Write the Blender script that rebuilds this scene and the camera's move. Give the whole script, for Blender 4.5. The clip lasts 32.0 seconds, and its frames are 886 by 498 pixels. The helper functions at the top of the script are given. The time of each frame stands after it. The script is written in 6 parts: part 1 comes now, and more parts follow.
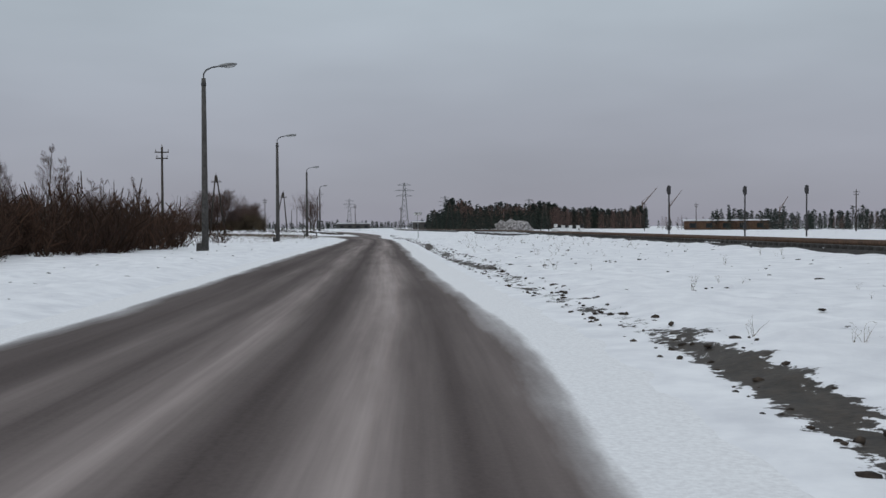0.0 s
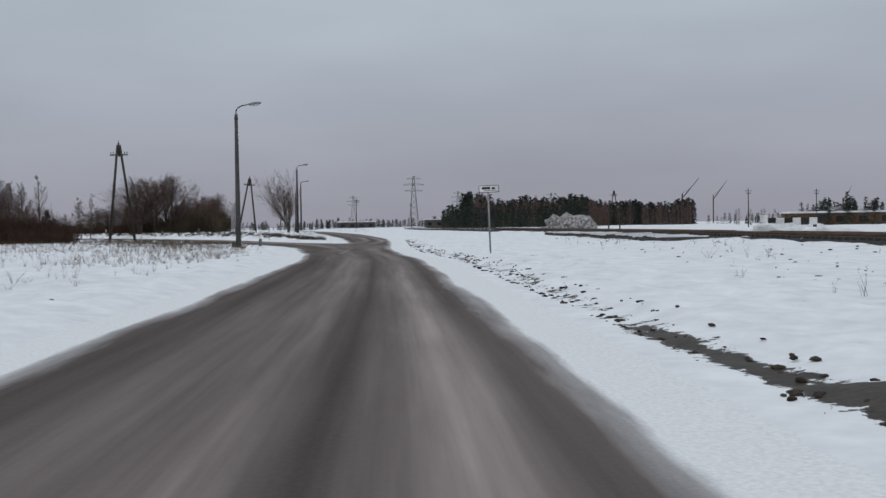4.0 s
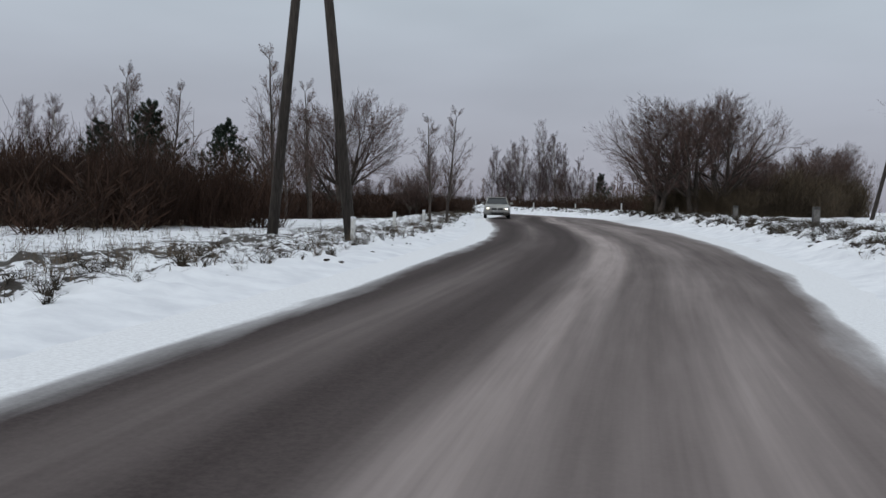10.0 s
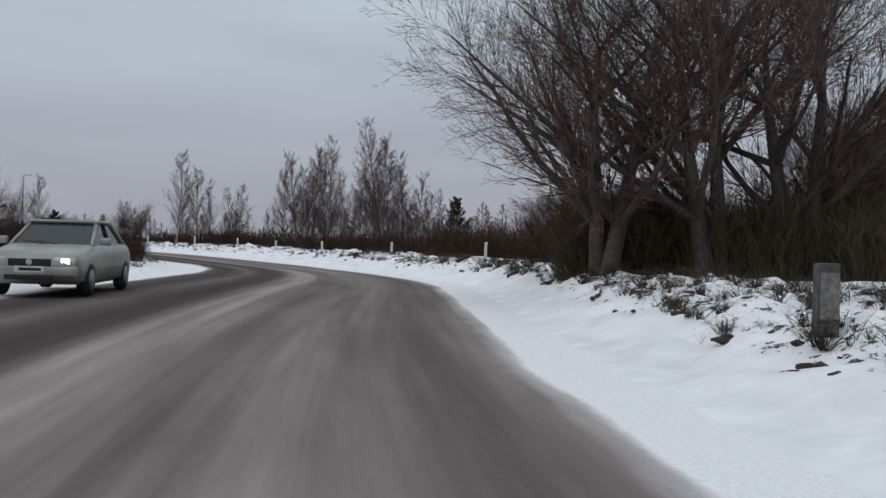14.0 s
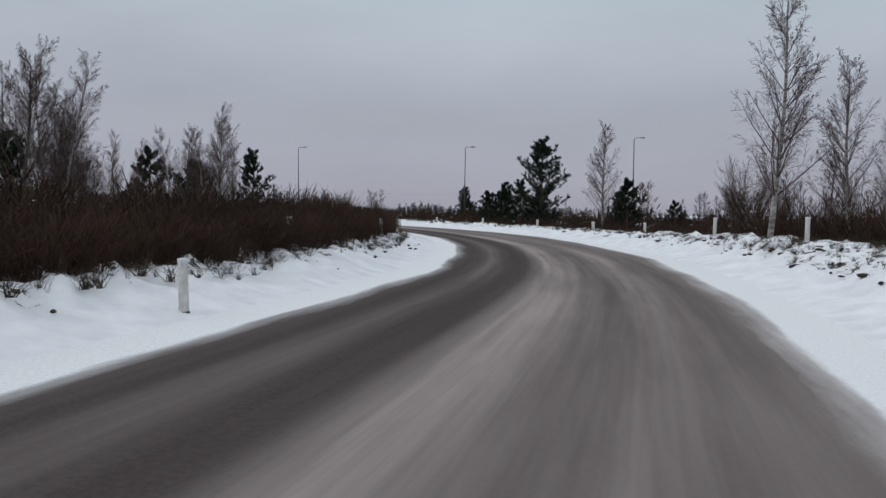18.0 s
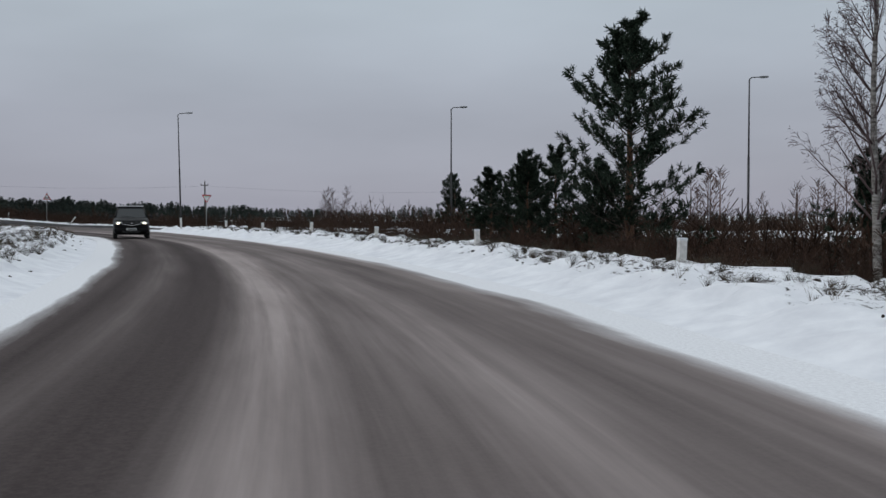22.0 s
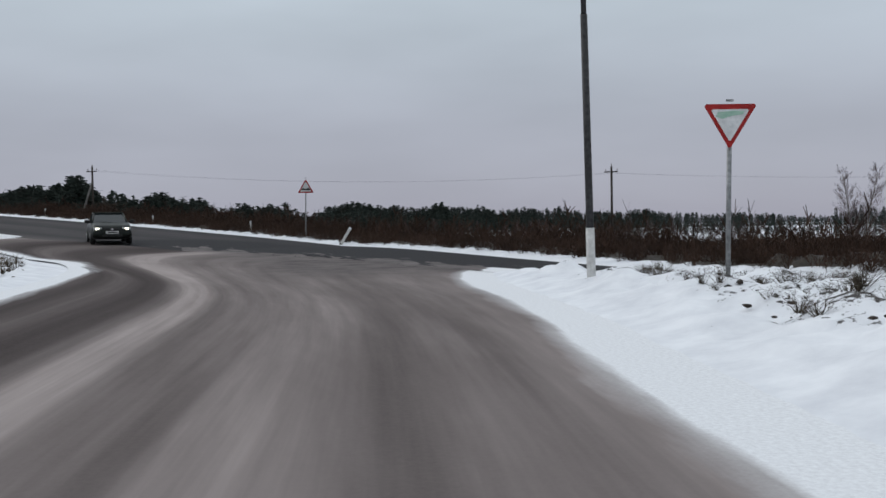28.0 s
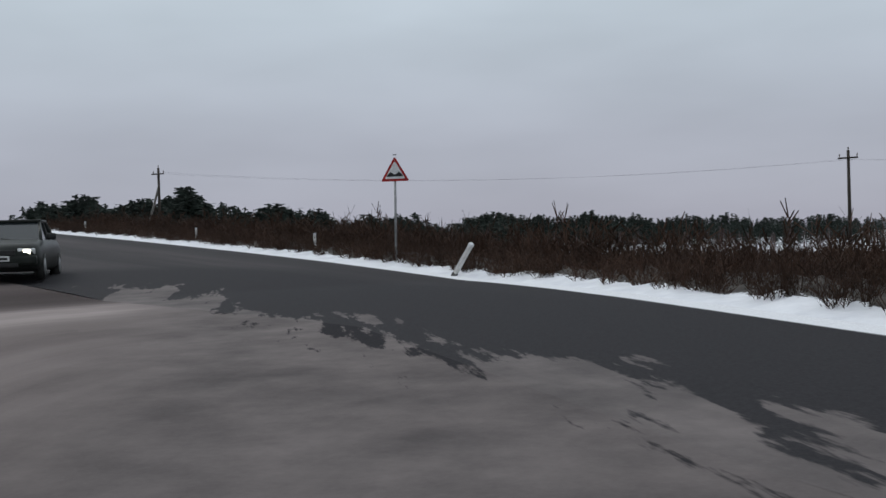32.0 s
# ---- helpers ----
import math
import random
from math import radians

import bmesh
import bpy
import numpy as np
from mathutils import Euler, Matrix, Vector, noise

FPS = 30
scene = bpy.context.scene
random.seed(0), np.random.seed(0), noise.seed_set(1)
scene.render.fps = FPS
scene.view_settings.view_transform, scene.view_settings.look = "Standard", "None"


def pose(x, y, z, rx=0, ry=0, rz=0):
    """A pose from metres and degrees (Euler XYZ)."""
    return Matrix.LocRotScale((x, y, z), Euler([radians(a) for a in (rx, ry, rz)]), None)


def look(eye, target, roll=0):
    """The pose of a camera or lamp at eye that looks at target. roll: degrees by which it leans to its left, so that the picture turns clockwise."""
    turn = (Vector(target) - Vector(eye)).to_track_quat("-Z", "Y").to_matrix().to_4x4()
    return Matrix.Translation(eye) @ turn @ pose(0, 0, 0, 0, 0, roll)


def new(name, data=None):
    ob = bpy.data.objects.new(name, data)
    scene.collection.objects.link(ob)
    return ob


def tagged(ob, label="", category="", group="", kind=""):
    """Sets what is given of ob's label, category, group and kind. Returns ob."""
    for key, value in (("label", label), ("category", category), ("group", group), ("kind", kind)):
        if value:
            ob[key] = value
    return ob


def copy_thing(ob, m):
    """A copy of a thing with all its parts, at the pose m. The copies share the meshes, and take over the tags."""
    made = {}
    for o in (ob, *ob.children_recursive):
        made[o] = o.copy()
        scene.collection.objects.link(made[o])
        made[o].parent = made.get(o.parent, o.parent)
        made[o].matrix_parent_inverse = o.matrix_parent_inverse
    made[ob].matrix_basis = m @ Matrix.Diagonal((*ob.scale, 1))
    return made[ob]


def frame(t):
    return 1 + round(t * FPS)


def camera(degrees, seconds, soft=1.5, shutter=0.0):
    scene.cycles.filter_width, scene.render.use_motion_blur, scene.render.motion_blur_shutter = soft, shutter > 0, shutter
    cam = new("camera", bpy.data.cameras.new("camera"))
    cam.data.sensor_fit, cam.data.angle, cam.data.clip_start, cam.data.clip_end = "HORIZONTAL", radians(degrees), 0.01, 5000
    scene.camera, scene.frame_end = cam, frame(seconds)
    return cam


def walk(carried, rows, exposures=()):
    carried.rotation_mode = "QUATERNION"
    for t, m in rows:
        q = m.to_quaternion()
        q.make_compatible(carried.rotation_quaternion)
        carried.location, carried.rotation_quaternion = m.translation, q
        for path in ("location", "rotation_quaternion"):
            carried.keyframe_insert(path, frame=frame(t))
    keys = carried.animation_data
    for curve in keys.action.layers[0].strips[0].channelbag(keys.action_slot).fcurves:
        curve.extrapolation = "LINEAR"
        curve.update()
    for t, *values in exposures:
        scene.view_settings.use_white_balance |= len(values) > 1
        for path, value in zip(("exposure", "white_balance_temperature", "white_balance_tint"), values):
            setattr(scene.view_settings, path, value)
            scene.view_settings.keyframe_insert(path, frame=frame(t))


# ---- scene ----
cam = camera(47.23, 32.0)
walk(cam, [
    (0, pose(1.54, -4.05, 1.20, 88.75, 0.28, 1.33)),
    (0.5, pose(0.91, 3.06, 1.21, 88.46, -0.22, 1.18)),
    (1, pose(0.27, 10.39, 1.20, 89.22, -0.03, 0.97)),
    (1.5, pose(-0.45, 18.15, 1.19, 88.43, -0.39, 1.25)),
    (2, pose(-1.08, 25.18, 1.21, 88.33, -0.52, 1.12)),
    (2.5, pose(-1.76, 32.50, 1.19, 88.52, -0.32, 1.04)),
    (3, pose(-2.46, 39.32, 1.19, 88.96, 0.39, 1.04)),
    (3.5, pose(-2.91, 47.07, 1.20, 88.65, 1.20, 1.15)),
    (4, pose(-3.51, 54.34, 1.20, 88.65, 0.89, 1.71)),
    (4.5, pose(-4.15, 61.51, 1.20, 88.64, 0.57, 1.94)),
    (5, pose(-4.80, 68.49, 1.20, 88.64, 0.26, 1.70)),
    (5.5, pose(-5.42, 75.21, 1.18, 88.63, -0.05, 1.13)),
    (6, pose(-5.84, 81.94, 1.21, 88.27, 1.29, 1.73)),
    (6.5, pose(-6.62, 88.32, 1.20, 88.43, 1.44, 4.42)),
    (7, pose(-7.47, 94.58, 1.23, 88.49, 1.46, 11.91)),
    (7.5, pose(-8.23, 99.69, 1.15, 88.32, 0.37, 21.43)),
    (8, pose(-9.47, 105.79, 1.23, 88.11, 0.33, 33.68)),
    (8.5, pose(-11.23, 111.94, 1.23, 88.27, 0.02, 43.28)),
    (9, pose(-13.24, 117.41, 1.21, 87.88, -0.11, 45.94)),
    (9.5, pose(-15.56, 122.75, 1.20, 88.33, 0.38, 41.74)),
    (10, pose(-17.93, 128.58, 1.14, 87.26, -1.57, 38.44)),
    (10.5, pose(-21.08, 134.78, 1.20, 88.72, 0.64, 25.94)),
    (11, pose(-23.97, 139.43, 1.18, 88.81, 0.06, 18.33)),
    (11.5, pose(-26.34, 143.97, 1.14, 89.01, -0.47, 23.03)),
    (12, pose(-28.81, 148.85, 1.21, 89.68, -0.65, 22.30)),
    (12.5, pose(-31.56, 153.90, 1.17, 89.97, -2.02, 24.62)),
    (13, pose(-34.51, 159.28, 1.25, 89.68, -2.12, 26.30)),
    (13.5, pose(-37.68, 164.63, 1.26, 89.84, -1.58, 28.86)),
    (14, pose(-40.74, 170.78, 1.20, 89.68, -1.52, 30.98)),
    (14.5, pose(-43.97, 177.74, 1.20, 89.52, -1.45, 33.10)),
    (15, pose(-47.59, 184.34, 1.20, 89.36, -1.38, 35.22)),
    (15.5, pose(-51.84, 189.44, 1.19, 89.20, -1.31, 37.34)),
    (16, pose(-56.80, 193.80, 1.20, 88.59, -0.04, 40.56)),
    (16.5, pose(-61.12, 197.35, 1.20, 88.15, -0.05, 44.10)),
    (17, pose(-65.58, 200.97, 1.19, 87.94, -0.03, 51.28)),
    (17.5, pose(-70.38, 204.71, 1.20, 88.17, -0.48, 61.58)),
    (18, pose(-75.39, 208.56, 1.23, 87.93, -0.92, 69.08)),
    (18.5, pose(-80.38, 212.04, 1.20, 88.45, -1.92, 76.48)),
    (19, pose(-85.61, 214.87, 1.21, 88.49, -1.70, 78.33)),
    (19.5, pose(-91.22, 217.30, 1.21, 88.35, -1.79, 78.93)),
    (20, pose(-96.71, 219.69, 1.21, 88.10, -1.81, 79.01)),
    (20.5, pose(-103.10, 222.21, 1.18, 88.00, -0.43, 73.07)),
    (21, pose(-109.23, 224.27, 1.19, 88.34, -1.55, 64.85)),
    (21.5, pose(-115.22, 226.26, 1.19, 88.32, -2.83, 62.69)),
    (22, pose(-120.40, 228.07, 1.21, 88.15, 0.02, 69.19)),
    (22.5, pose(-126.24, 229.43, 1.20, 88.37, -1.99, 73.89)),
    (23, pose(-132.95, 231.03, 1.20, 88.25, -0.68, 70.48)),
    (23.5, pose(-138.49, 232.08, 1.20, 88.10, 0.50, 75.35)),
    (24, pose(-143.94, 232.83, 1.20, 88.88, 0.52, 77.08)),
    (24.5, pose(-149.42, 233.49, 1.21, 88.13, 0.22, 79.32)),
    (25, pose(-154.31, 234.12, 1.20, 88.17, 0.06, 81.43)),
    (25.5, pose(-159.19, 234.39, 1.19, 88.15, 0.16, 82.91)),
    (26, pose(-164.10, 234.68, 1.20, 88.21, 0.27, 84.37)),
    (26.5, pose(-168.96, 234.73, 1.20, 88.26, 0.38, 85.83)),
    (27, pose(-173.62, 234.65, 1.20, 88.32, 0.49, 87.28)),
    (27.5, pose(-177.95, 234.56, 1.19, 88.37, 0.61, 88.74)),
    (28, pose(-182.15, 234.53, 1.18, 88.71, 0.83, 90.76)),
    (28.5, pose(-186.16, 234.46, 1.20, 88.69, 0.80, 92.03)),
    (29, pose(-189.23, 234.29, 1.20, 88.74, 1.28, 92.65)),
    (29.5, pose(-192.18, 234.19, 1.20, 88.70, 1.10, 94.01)),
    (30, pose(-195.39, 233.86, 1.19, 89.12, 1.08, 95.28)),
    (30.5, pose(-197.99, 233.57, 1.19, 89.22, 0.67, 95.71)),
    (31, pose(-200.62, 233.29, 1.21, 89.74, 1.50, 96.46)),
    (31.5, pose(-203.03, 232.95, 1.22, 89.56, 1.79, 97.67)),
    (32, pose(-204.91, 232.64, 1.23, 89.56, 1.64, 98.81)),
], ((0, -0.06), (5, -0.02), (8, 0.05), (9, 0.15), (10, 0.14), (13, 0.12), (16, 0.20), (17, 0.08), (19, 0.14), (22, 0.06), (25, 0.12), (32, 0.22)))


# ---------------------------------------------------------------- light
world = bpy.data.worlds.new("overcast_sky")
scene.world = world
world.use_nodes = True
wn, wl = world.node_tree.nodes, world.node_tree.links
wn.clear()
w_out = wn.new("ShaderNodeOutputWorld")
w_bg = wn.new("ShaderNodeBackground")
w_sky = wn.new("ShaderNodeTexSky")
w_sky.sky_type, w_sky.sun_disc = "NISHITA", False
w_sky.sun_elevation, w_sky.sun_rotation = radians(18), radians(150)
w_co = wn.new("ShaderNodeTexCoord")
w_sep = wn.new("ShaderNodeSeparateXYZ")
w_ramp = wn.new("ShaderNodeValToRGB")          # overcast: the zenith is brighter than the horizon
w_ramp.color_ramp.elements[0].position, w_ramp.color_ramp.elements[0].color = 0.0, (0.312, 0.315, 0.376, 1)
w_ramp.color_ramp.elements[1].position, w_ramp.color_ramp.elements[1].color = 1.0, (0.74, 0.80, 0.86, 1)
for pos, col in ((0.10, (0.356, 0.378, 0.440, 1)), (0.22, (0.44, 0.50, 0.56, 1)), (0.45, (0.57, 0.63, 0.68, 1))):
    e = w_ramp.color_ramp.elements.new(pos)
    e.color = col
w_map = wn.new("ShaderNodeMapping")
w_map.inputs["Scale"].default_value = (1.6, 1.6, 6.0)
w_noise = wn.new("ShaderNodeTexNoise")
w_noise.inputs["Scale"].default_value, w_noise.inputs["Detail"].default_value = 1.3, 4.0
w_nr = wn.new("ShaderNodeMapRange")
w_nr.inputs["From Min"].default_value, w_nr.inputs["From Max"].default_value = 0.3, 0.7
w_nr.inputs["To Min"].default_value, w_nr.inputs["To Max"].default_value = 0.90, 1.10
w_mul = wn.new("ShaderNodeVectorMath")
w_mul.operation = "SCALE"
w_mix = wn.new("ShaderNodeMix")
w_mix.data_type = "RGBA"
w_mix.inputs["Factor"].default_value = 0.97
w_dim = wn.new("ShaderNodeVectorMath")
w_dim.operation = "SCALE"
w_dim.inputs["Scale"].default_value = 0.1
wl.new(w_co.outputs["Generated"], w_sep.inputs[0])
wl.new(w_sep.outputs["Z"], w_ramp.inputs["Fac"])
wl.new(w_co.outputs["Generated"], w_map.inputs["Vector"])
wl.new(w_map.outputs[0], w_noise.inputs["Vector"])
wl.new(w_noise.outputs["Fac"], w_nr.inputs["Value"])
wl.new(w_ramp.outputs[0], w_mul.inputs[0])
wl.new(w_nr.outputs[0], w_mul.inputs["Scale"])
wl.new(w_sky.outputs[0], w_dim.inputs[0])
wl.new(w_dim.outputs[0], w_mix.inputs["A"])
wl.new(w_mul.outputs[0], w_mix.inputs["B"])
wl.new(w_mix.outputs["Result"], w_bg.inputs["Color"])
w_bg.inputs["Strength"].default_value = 1.0
wl.new(w_bg.outputs[0], w_out.inputs["Surface"])

sun = new("sun", bpy.data.lights.new("sun", "SUN"))
sun.data.energy, sun.data.angle, sun.data.color = 0.5, radians(30), (1.0, 0.97, 0.93)
sun.matrix_world = look((0, 0, 100), (40, 60, 50))


# ---------------------------------------------------------------- materials
def node_mat(name, rough=0.8, metal=0.0, spec=0.3):
    m = bpy.data.materials.new(name)
    m.use_nodes = True
    b = m.node_tree.nodes["Principled BSDF"]
    b.inputs["Roughness"].default_value, b.inputs["Metallic"].default_value = rough, metal
    b.inputs["Specular IOR Level"].default_value = spec
    return m, m.node_tree.nodes, m.node_tree.links, b


def noise_node(n, l, vec, scale, detail=4.0, rough=0.55):
    t = n.new("ShaderNodeTexNoise")
    t.inputs["Scale"].default_value, t.inputs["Detail"].default_value, t.inputs["Roughness"].default_value = scale, detail, rough
    l.new(vec, t.inputs["Vector"])
    return t.outputs["Fac"]


def ramp_node(n, l, fac, stops):
    r = n.new("ShaderNodeValToRGB")
    els = r.color_ramp.elements
    for i, (p, c) in enumerate(stops):
        e = els[i] if i < 2 else els.new(p)
        e.position = p
        e.color = (*c, 1) if isinstance(c, tuple) else (c, c, c, 1)
    l.new(fac, r.inputs["Fac"])
    return r.outputs["Color"]


def mix_node(n, l, fac, a, b, blend="MIX"):
    m = n.new("ShaderNodeMix")
    m.data_type, m.blend_type = "RGBA", blend
    for sock, v in (("Factor", fac), ("A", a), ("B", b)):
        if isinstance(v, (int, float)):
            m.inputs[sock].default_value = v
        elif isinstance(v, tuple):
            m.inputs[sock].default_value = (*v, 1)
        else:
            l.new(v, m.inputs[sock])
    return m.outputs["Result"]


def bump_node(n, l, b, height, strength=0.3, dist=0.02):
    u = n.new("ShaderNodeBump")
    u.inputs["Strength"].default_value, u.inputs["Distance"].default_value = strength, dist
    l.new(height, u.inputs["Height"])
    l.new(u.outputs[0], b.inputs["Normal"])


def speckled(name, dark, light, scale=8.0, rough=0.8, metal=0.0, bump=0.25, dist=0.01, spec=0.3, stretch=(1, 1, 1), per_object=0.0):
    """A surface with grain and larger stains between two colours."""
    m, n, l, b = node_mat(name, rough, metal, spec)
    co = n.new("ShaderNodeTexCoord")
    mp = n.new("ShaderNodeMapping")
    mp.inputs["Scale"].default_value = stretch
    l.new(co.outputs["Object"], mp.inputs["Vector"])
    f = noise_node(n, l, mp.outputs[0], scale, 6)
    g = noise_node(n, l, mp.outputs[0], scale * 0.13, 3)
    fine = ramp_node(n, l, f, ((0.32, dark), (0.68, light)))
    stain = ramp_node(n, l, g, ((0.35, 0.7), (0.62, 1.0)))
    col = mix_node(n, l, 1.0, fine, stain, "MULTIPLY")
    if per_object:
        oi = n.new("ShaderNodeObjectInfo")
        r = ramp_node(n, l, oi.outputs["Random"], ((0.0, 1.0 - per_object), (1.0, 1.0)))
        col = mix_node(n, l, 1.0, col, r, "MULTIPLY")
    l.new(col, b.inputs["Base Color"])
    bump_node(n, l, b, f, bump, dist)
    return m


def island_mat(name, a, bcol, rough=0.85, trans=0.0):
    """Twigs and needles: every piece a little different."""
    m, n, l, b = node_mat(name, rough, 0.0, 0.2)
    g = n.new("ShaderNodeNewGeometry")
    co = n.new("ShaderNodeTexCoord")
    r = ramp_node(n, l, g.outputs["Random Per Island"], ((0.0, a), (1.0, bcol)))
    s = ramp_node(n, l, noise_node(n, l, co.outputs["Object"], 0.35, 2), ((0.35, 0.7), (0.65, 1.15)))
    l.new(mix_node(n, l, 1.0, r, s, "MULTIPLY"), b.inputs["Base Color"])
    return m


def snow_material():
    m, n, l, b = node_mat("snow", 0.6, 0.0, 0.25)
    co = n.new("ShaderNodeTexCoord")
    at = n.new("ShaderNodeAttribute")
    at.attribute_name = "cover"
    vec = co.outputs["Object"]
    big = noise_node(n, l, vec, 0.22, 3)
    mid = noise_node(n, l, vec, 1.7, 5, 0.6)
    fine = noise_node(n, l, vec, 9.0, 6, 0.65)
    snow = ramp_node(n, l, mid, ((0.3, (0.66, 0.67, 0.71)), (0.65, (0.83, 0.84, 0.87))))
    # turf that shows through where the snow lies thin
    turf = ramp_node(n, l, fine, ((0.3, (0.012, 0.009, 0.007)), (0.7, (0.055, 0.041, 0.030))))
    add = n.new("ShaderNodeMath")
    add.operation = "MULTIPLY_ADD"
    add.inputs[1].default_value = 1.0
    l.new(fine, add.inputs[0])
    l.new(mid, add.inputs[2])
    add2 = n.new("ShaderNodeMath")
    add2.operation = "MULTIPLY_ADD"
    add2.inputs[1].default_value = 0.35
    l.new(big, add2.inputs[0])
    l.new(add.outputs[0], add2.inputs[2])
    sub = n.new("ShaderNodeMath")
    sub.operation = "ADD"
    l.new(add2.outputs[0], sub.inputs[0])
    l.new(at.outputs["Fac"], sub.inputs[1])
    mask = ramp_node(n, l, sub.outputs[0], ((0.955, 1.0), (1.03, 0.0)))
    l.new(mix_node(n, l, mask, snow, turf), b.inputs["Base Color"])
    bump_node(n, l, b, add.outputs[0], 0.20, 0.06)
    return m


WET_COLS = ((0.019, 0.018, 0.020), (0.036, 0.034, 0.037))


def road_material(name, stops, asphalt_cols, edge_cols, rough=0.9, spec=0.03):
    """Icy asphalt: lanes worn dark by wheels, frost between them, slush and snow at the edges."""
    m, n, l, b = node_mat(name, rough, 0.0, spec)
    uv = n.new("ShaderNodeUVMap")
    uv.uv_map = "lane"
    sep = n.new("ShaderNodeSeparateXYZ")
    l.new(uv.outputs[0], sep.inputs[0])
    co = n.new("ShaderNodeTexCoord")

    def stretched(sx, sy, detail, rg):
        mp = n.new("ShaderNodeMapping")
        mp.inputs["Scale"].default_value = (sx, sy, 1.0)
        l.new(uv.outputs[0], mp.inputs["Vector"])
        return noise_node(n, l, mp.outputs[0], 1.0, detail, rg)

    def math_node(op, a, c, d=None):
        q = n.new("ShaderNodeMath")
        q.operation = op
        for sock, v in zip(q.inputs, (a, c, d)):
            if isinstance(v, (int, float)):
                sock.default_value = v
            elif v is not None:
                l.new(v, sock)
        return q.outputs[0]

    streak, fine, sway = stretched(13.0, 0.045, 5, 0.58), stretched(46.0, 0.10, 4, 0.6), stretched(2.4, 0.03, 3, 0.5)
    patch, fray = stretched(4.2, 0.075, 5, 0.6), stretched(10.0, 0.16, 5, 0.62)
    blotch = noise_node(n, l, co.outputs["Object"], 1.15, 5, 0.62)
    grain = noise_node(n, l, co.outputs["Object"], 26.0, 4, 0.7)
    # tongues of ice that turning wheels drew out at the junction
    turned = n.new("ShaderNodeMapping")
    turned.vector_type = "TEXTURE"
    turned.inputs["Rotation"].default_value = (0, 0, radians(19))
    turned.inputs["Scale"].default_value = (2.7, 0.50, 1.0)
    l.new(co.outputs["Object"], turned.inputs["Vector"])
    tongue = noise_node(n, l, turned.outputs[0], 1.0, 5, 0.62)
    # the wheel tracks wander a little
    across = math_node("SUBTRACT", math_node("MULTIPLY_ADD", sway, 0.08, sep.outputs["X"]), 0.04)
    frost = ramp_node(n, l, across, stops)
    amount = mix_node(n, l, 1.0, frost, ramp_node(n, l, streak, ((0.34, 0.66), (0.66, 1.36))), "MULTIPLY")
    amount = mix_node(n, l, 1.0, amount, ramp_node(n, l, patch, ((0.30, 0.84), (0.70, 1.16))), "MULTIPLY")
    amount = mix_node(n, l, 1.0, amount, ramp_node(n, l, fine, ((0.33, 0.84), (0.67, 1.15))), "MULTIPLY")
    cross = n.new("ShaderNodeAttribute")                      # crossing tracks at the fork
    cross.attribute_name = "mixed"
    amount = mix_node(n, l, math_node("MULTIPLY", cross.outputs["Fac"], 0.6), amount, mix_node(n, l, 1.0, ramp_node(n, l, patch, ((0.32, 0.10), (0.66, 0.50))), ramp_node(n, l, blotch, ((0.35, 0.7), (0.65, 1.25))), "MULTIPLY"))
    bare = n.new("ShaderNodeAttribute")
    bare.attribute_name = "swept"
    amount = mix_node(n, l, math_node("MULTIPLY", bare.outputs["Fac"], 0.85), amount, (0.03, 0.03, 0.03))
    worn = n.new("ShaderNodeAttribute")                       # where the side road's ice ends on wet asphalt
    worn.attribute_name = "broken"
    reach = n.new("ShaderNodeAttribute")
    reach.attribute_name = "ice"
    sheet = ramp_node(n, l, math_node("MULTIPLY_ADD", math_node("SUBTRACT", tongue, 0.5), 2.6, reach.outputs["Fac"]), ((0.46, 0.0), (0.56, 1.0)))
    sheet = mix_node(n, l, 1.0, sheet, ramp_node(n, l, blotch, ((0.32, 0.22), (0.68, 0.46))), "MULTIPLY")
    amount = mix_node(n, l, worn.outputs["Fac"], amount, sheet)
    asphalt = ramp_node(n, l, grain, ((0.3, asphalt_cols[0]), (0.7, asphalt_cols[1])))
    asphalt = mix_node(n, l, worn.outputs["Fac"], asphalt, ramp_node(n, l, grain, ((0.3, WET_COLS[0]), (0.7, WET_COLS[1]))))
    ice = ramp_node(n, l, fray, ((0.3, (0.275, 0.236, 0.226)), (0.7, (0.380, 0.330, 0.317))))
    col = mix_node(n, l, amount, asphalt, ice)
    # slush and snow creep in from both edges
    at = n.new("ShaderNodeAttribute")
    at.attribute_name = "shoulder"
    edge = ramp_node(n, l, at.outputs["Fac"], ((0.0, 0.0), (0.35, 0.14), (0.62, 0.50), (0.80, 0.85), (1.0, 1.0)))
    ragged = math_node("MULTIPLY_ADD", fray, 0.75, edge)
    snowf = ramp_node(n, l, ragged, ((0.62, 0.0), (0.86, 0.35), (1.12, 1.0)))
    snow = ramp_node(n, l, grain, ((0.3, edge_cols[0]), (0.7, edge_cols[1])))
    l.new(mix_node(n, l, snowf, col, snow), b.inputs["Base Color"])
    bump_node(n, l, b, math_node("MULTIPLY_ADD", blotch, 1.5, grain), 0.14, 0.012)
    return m


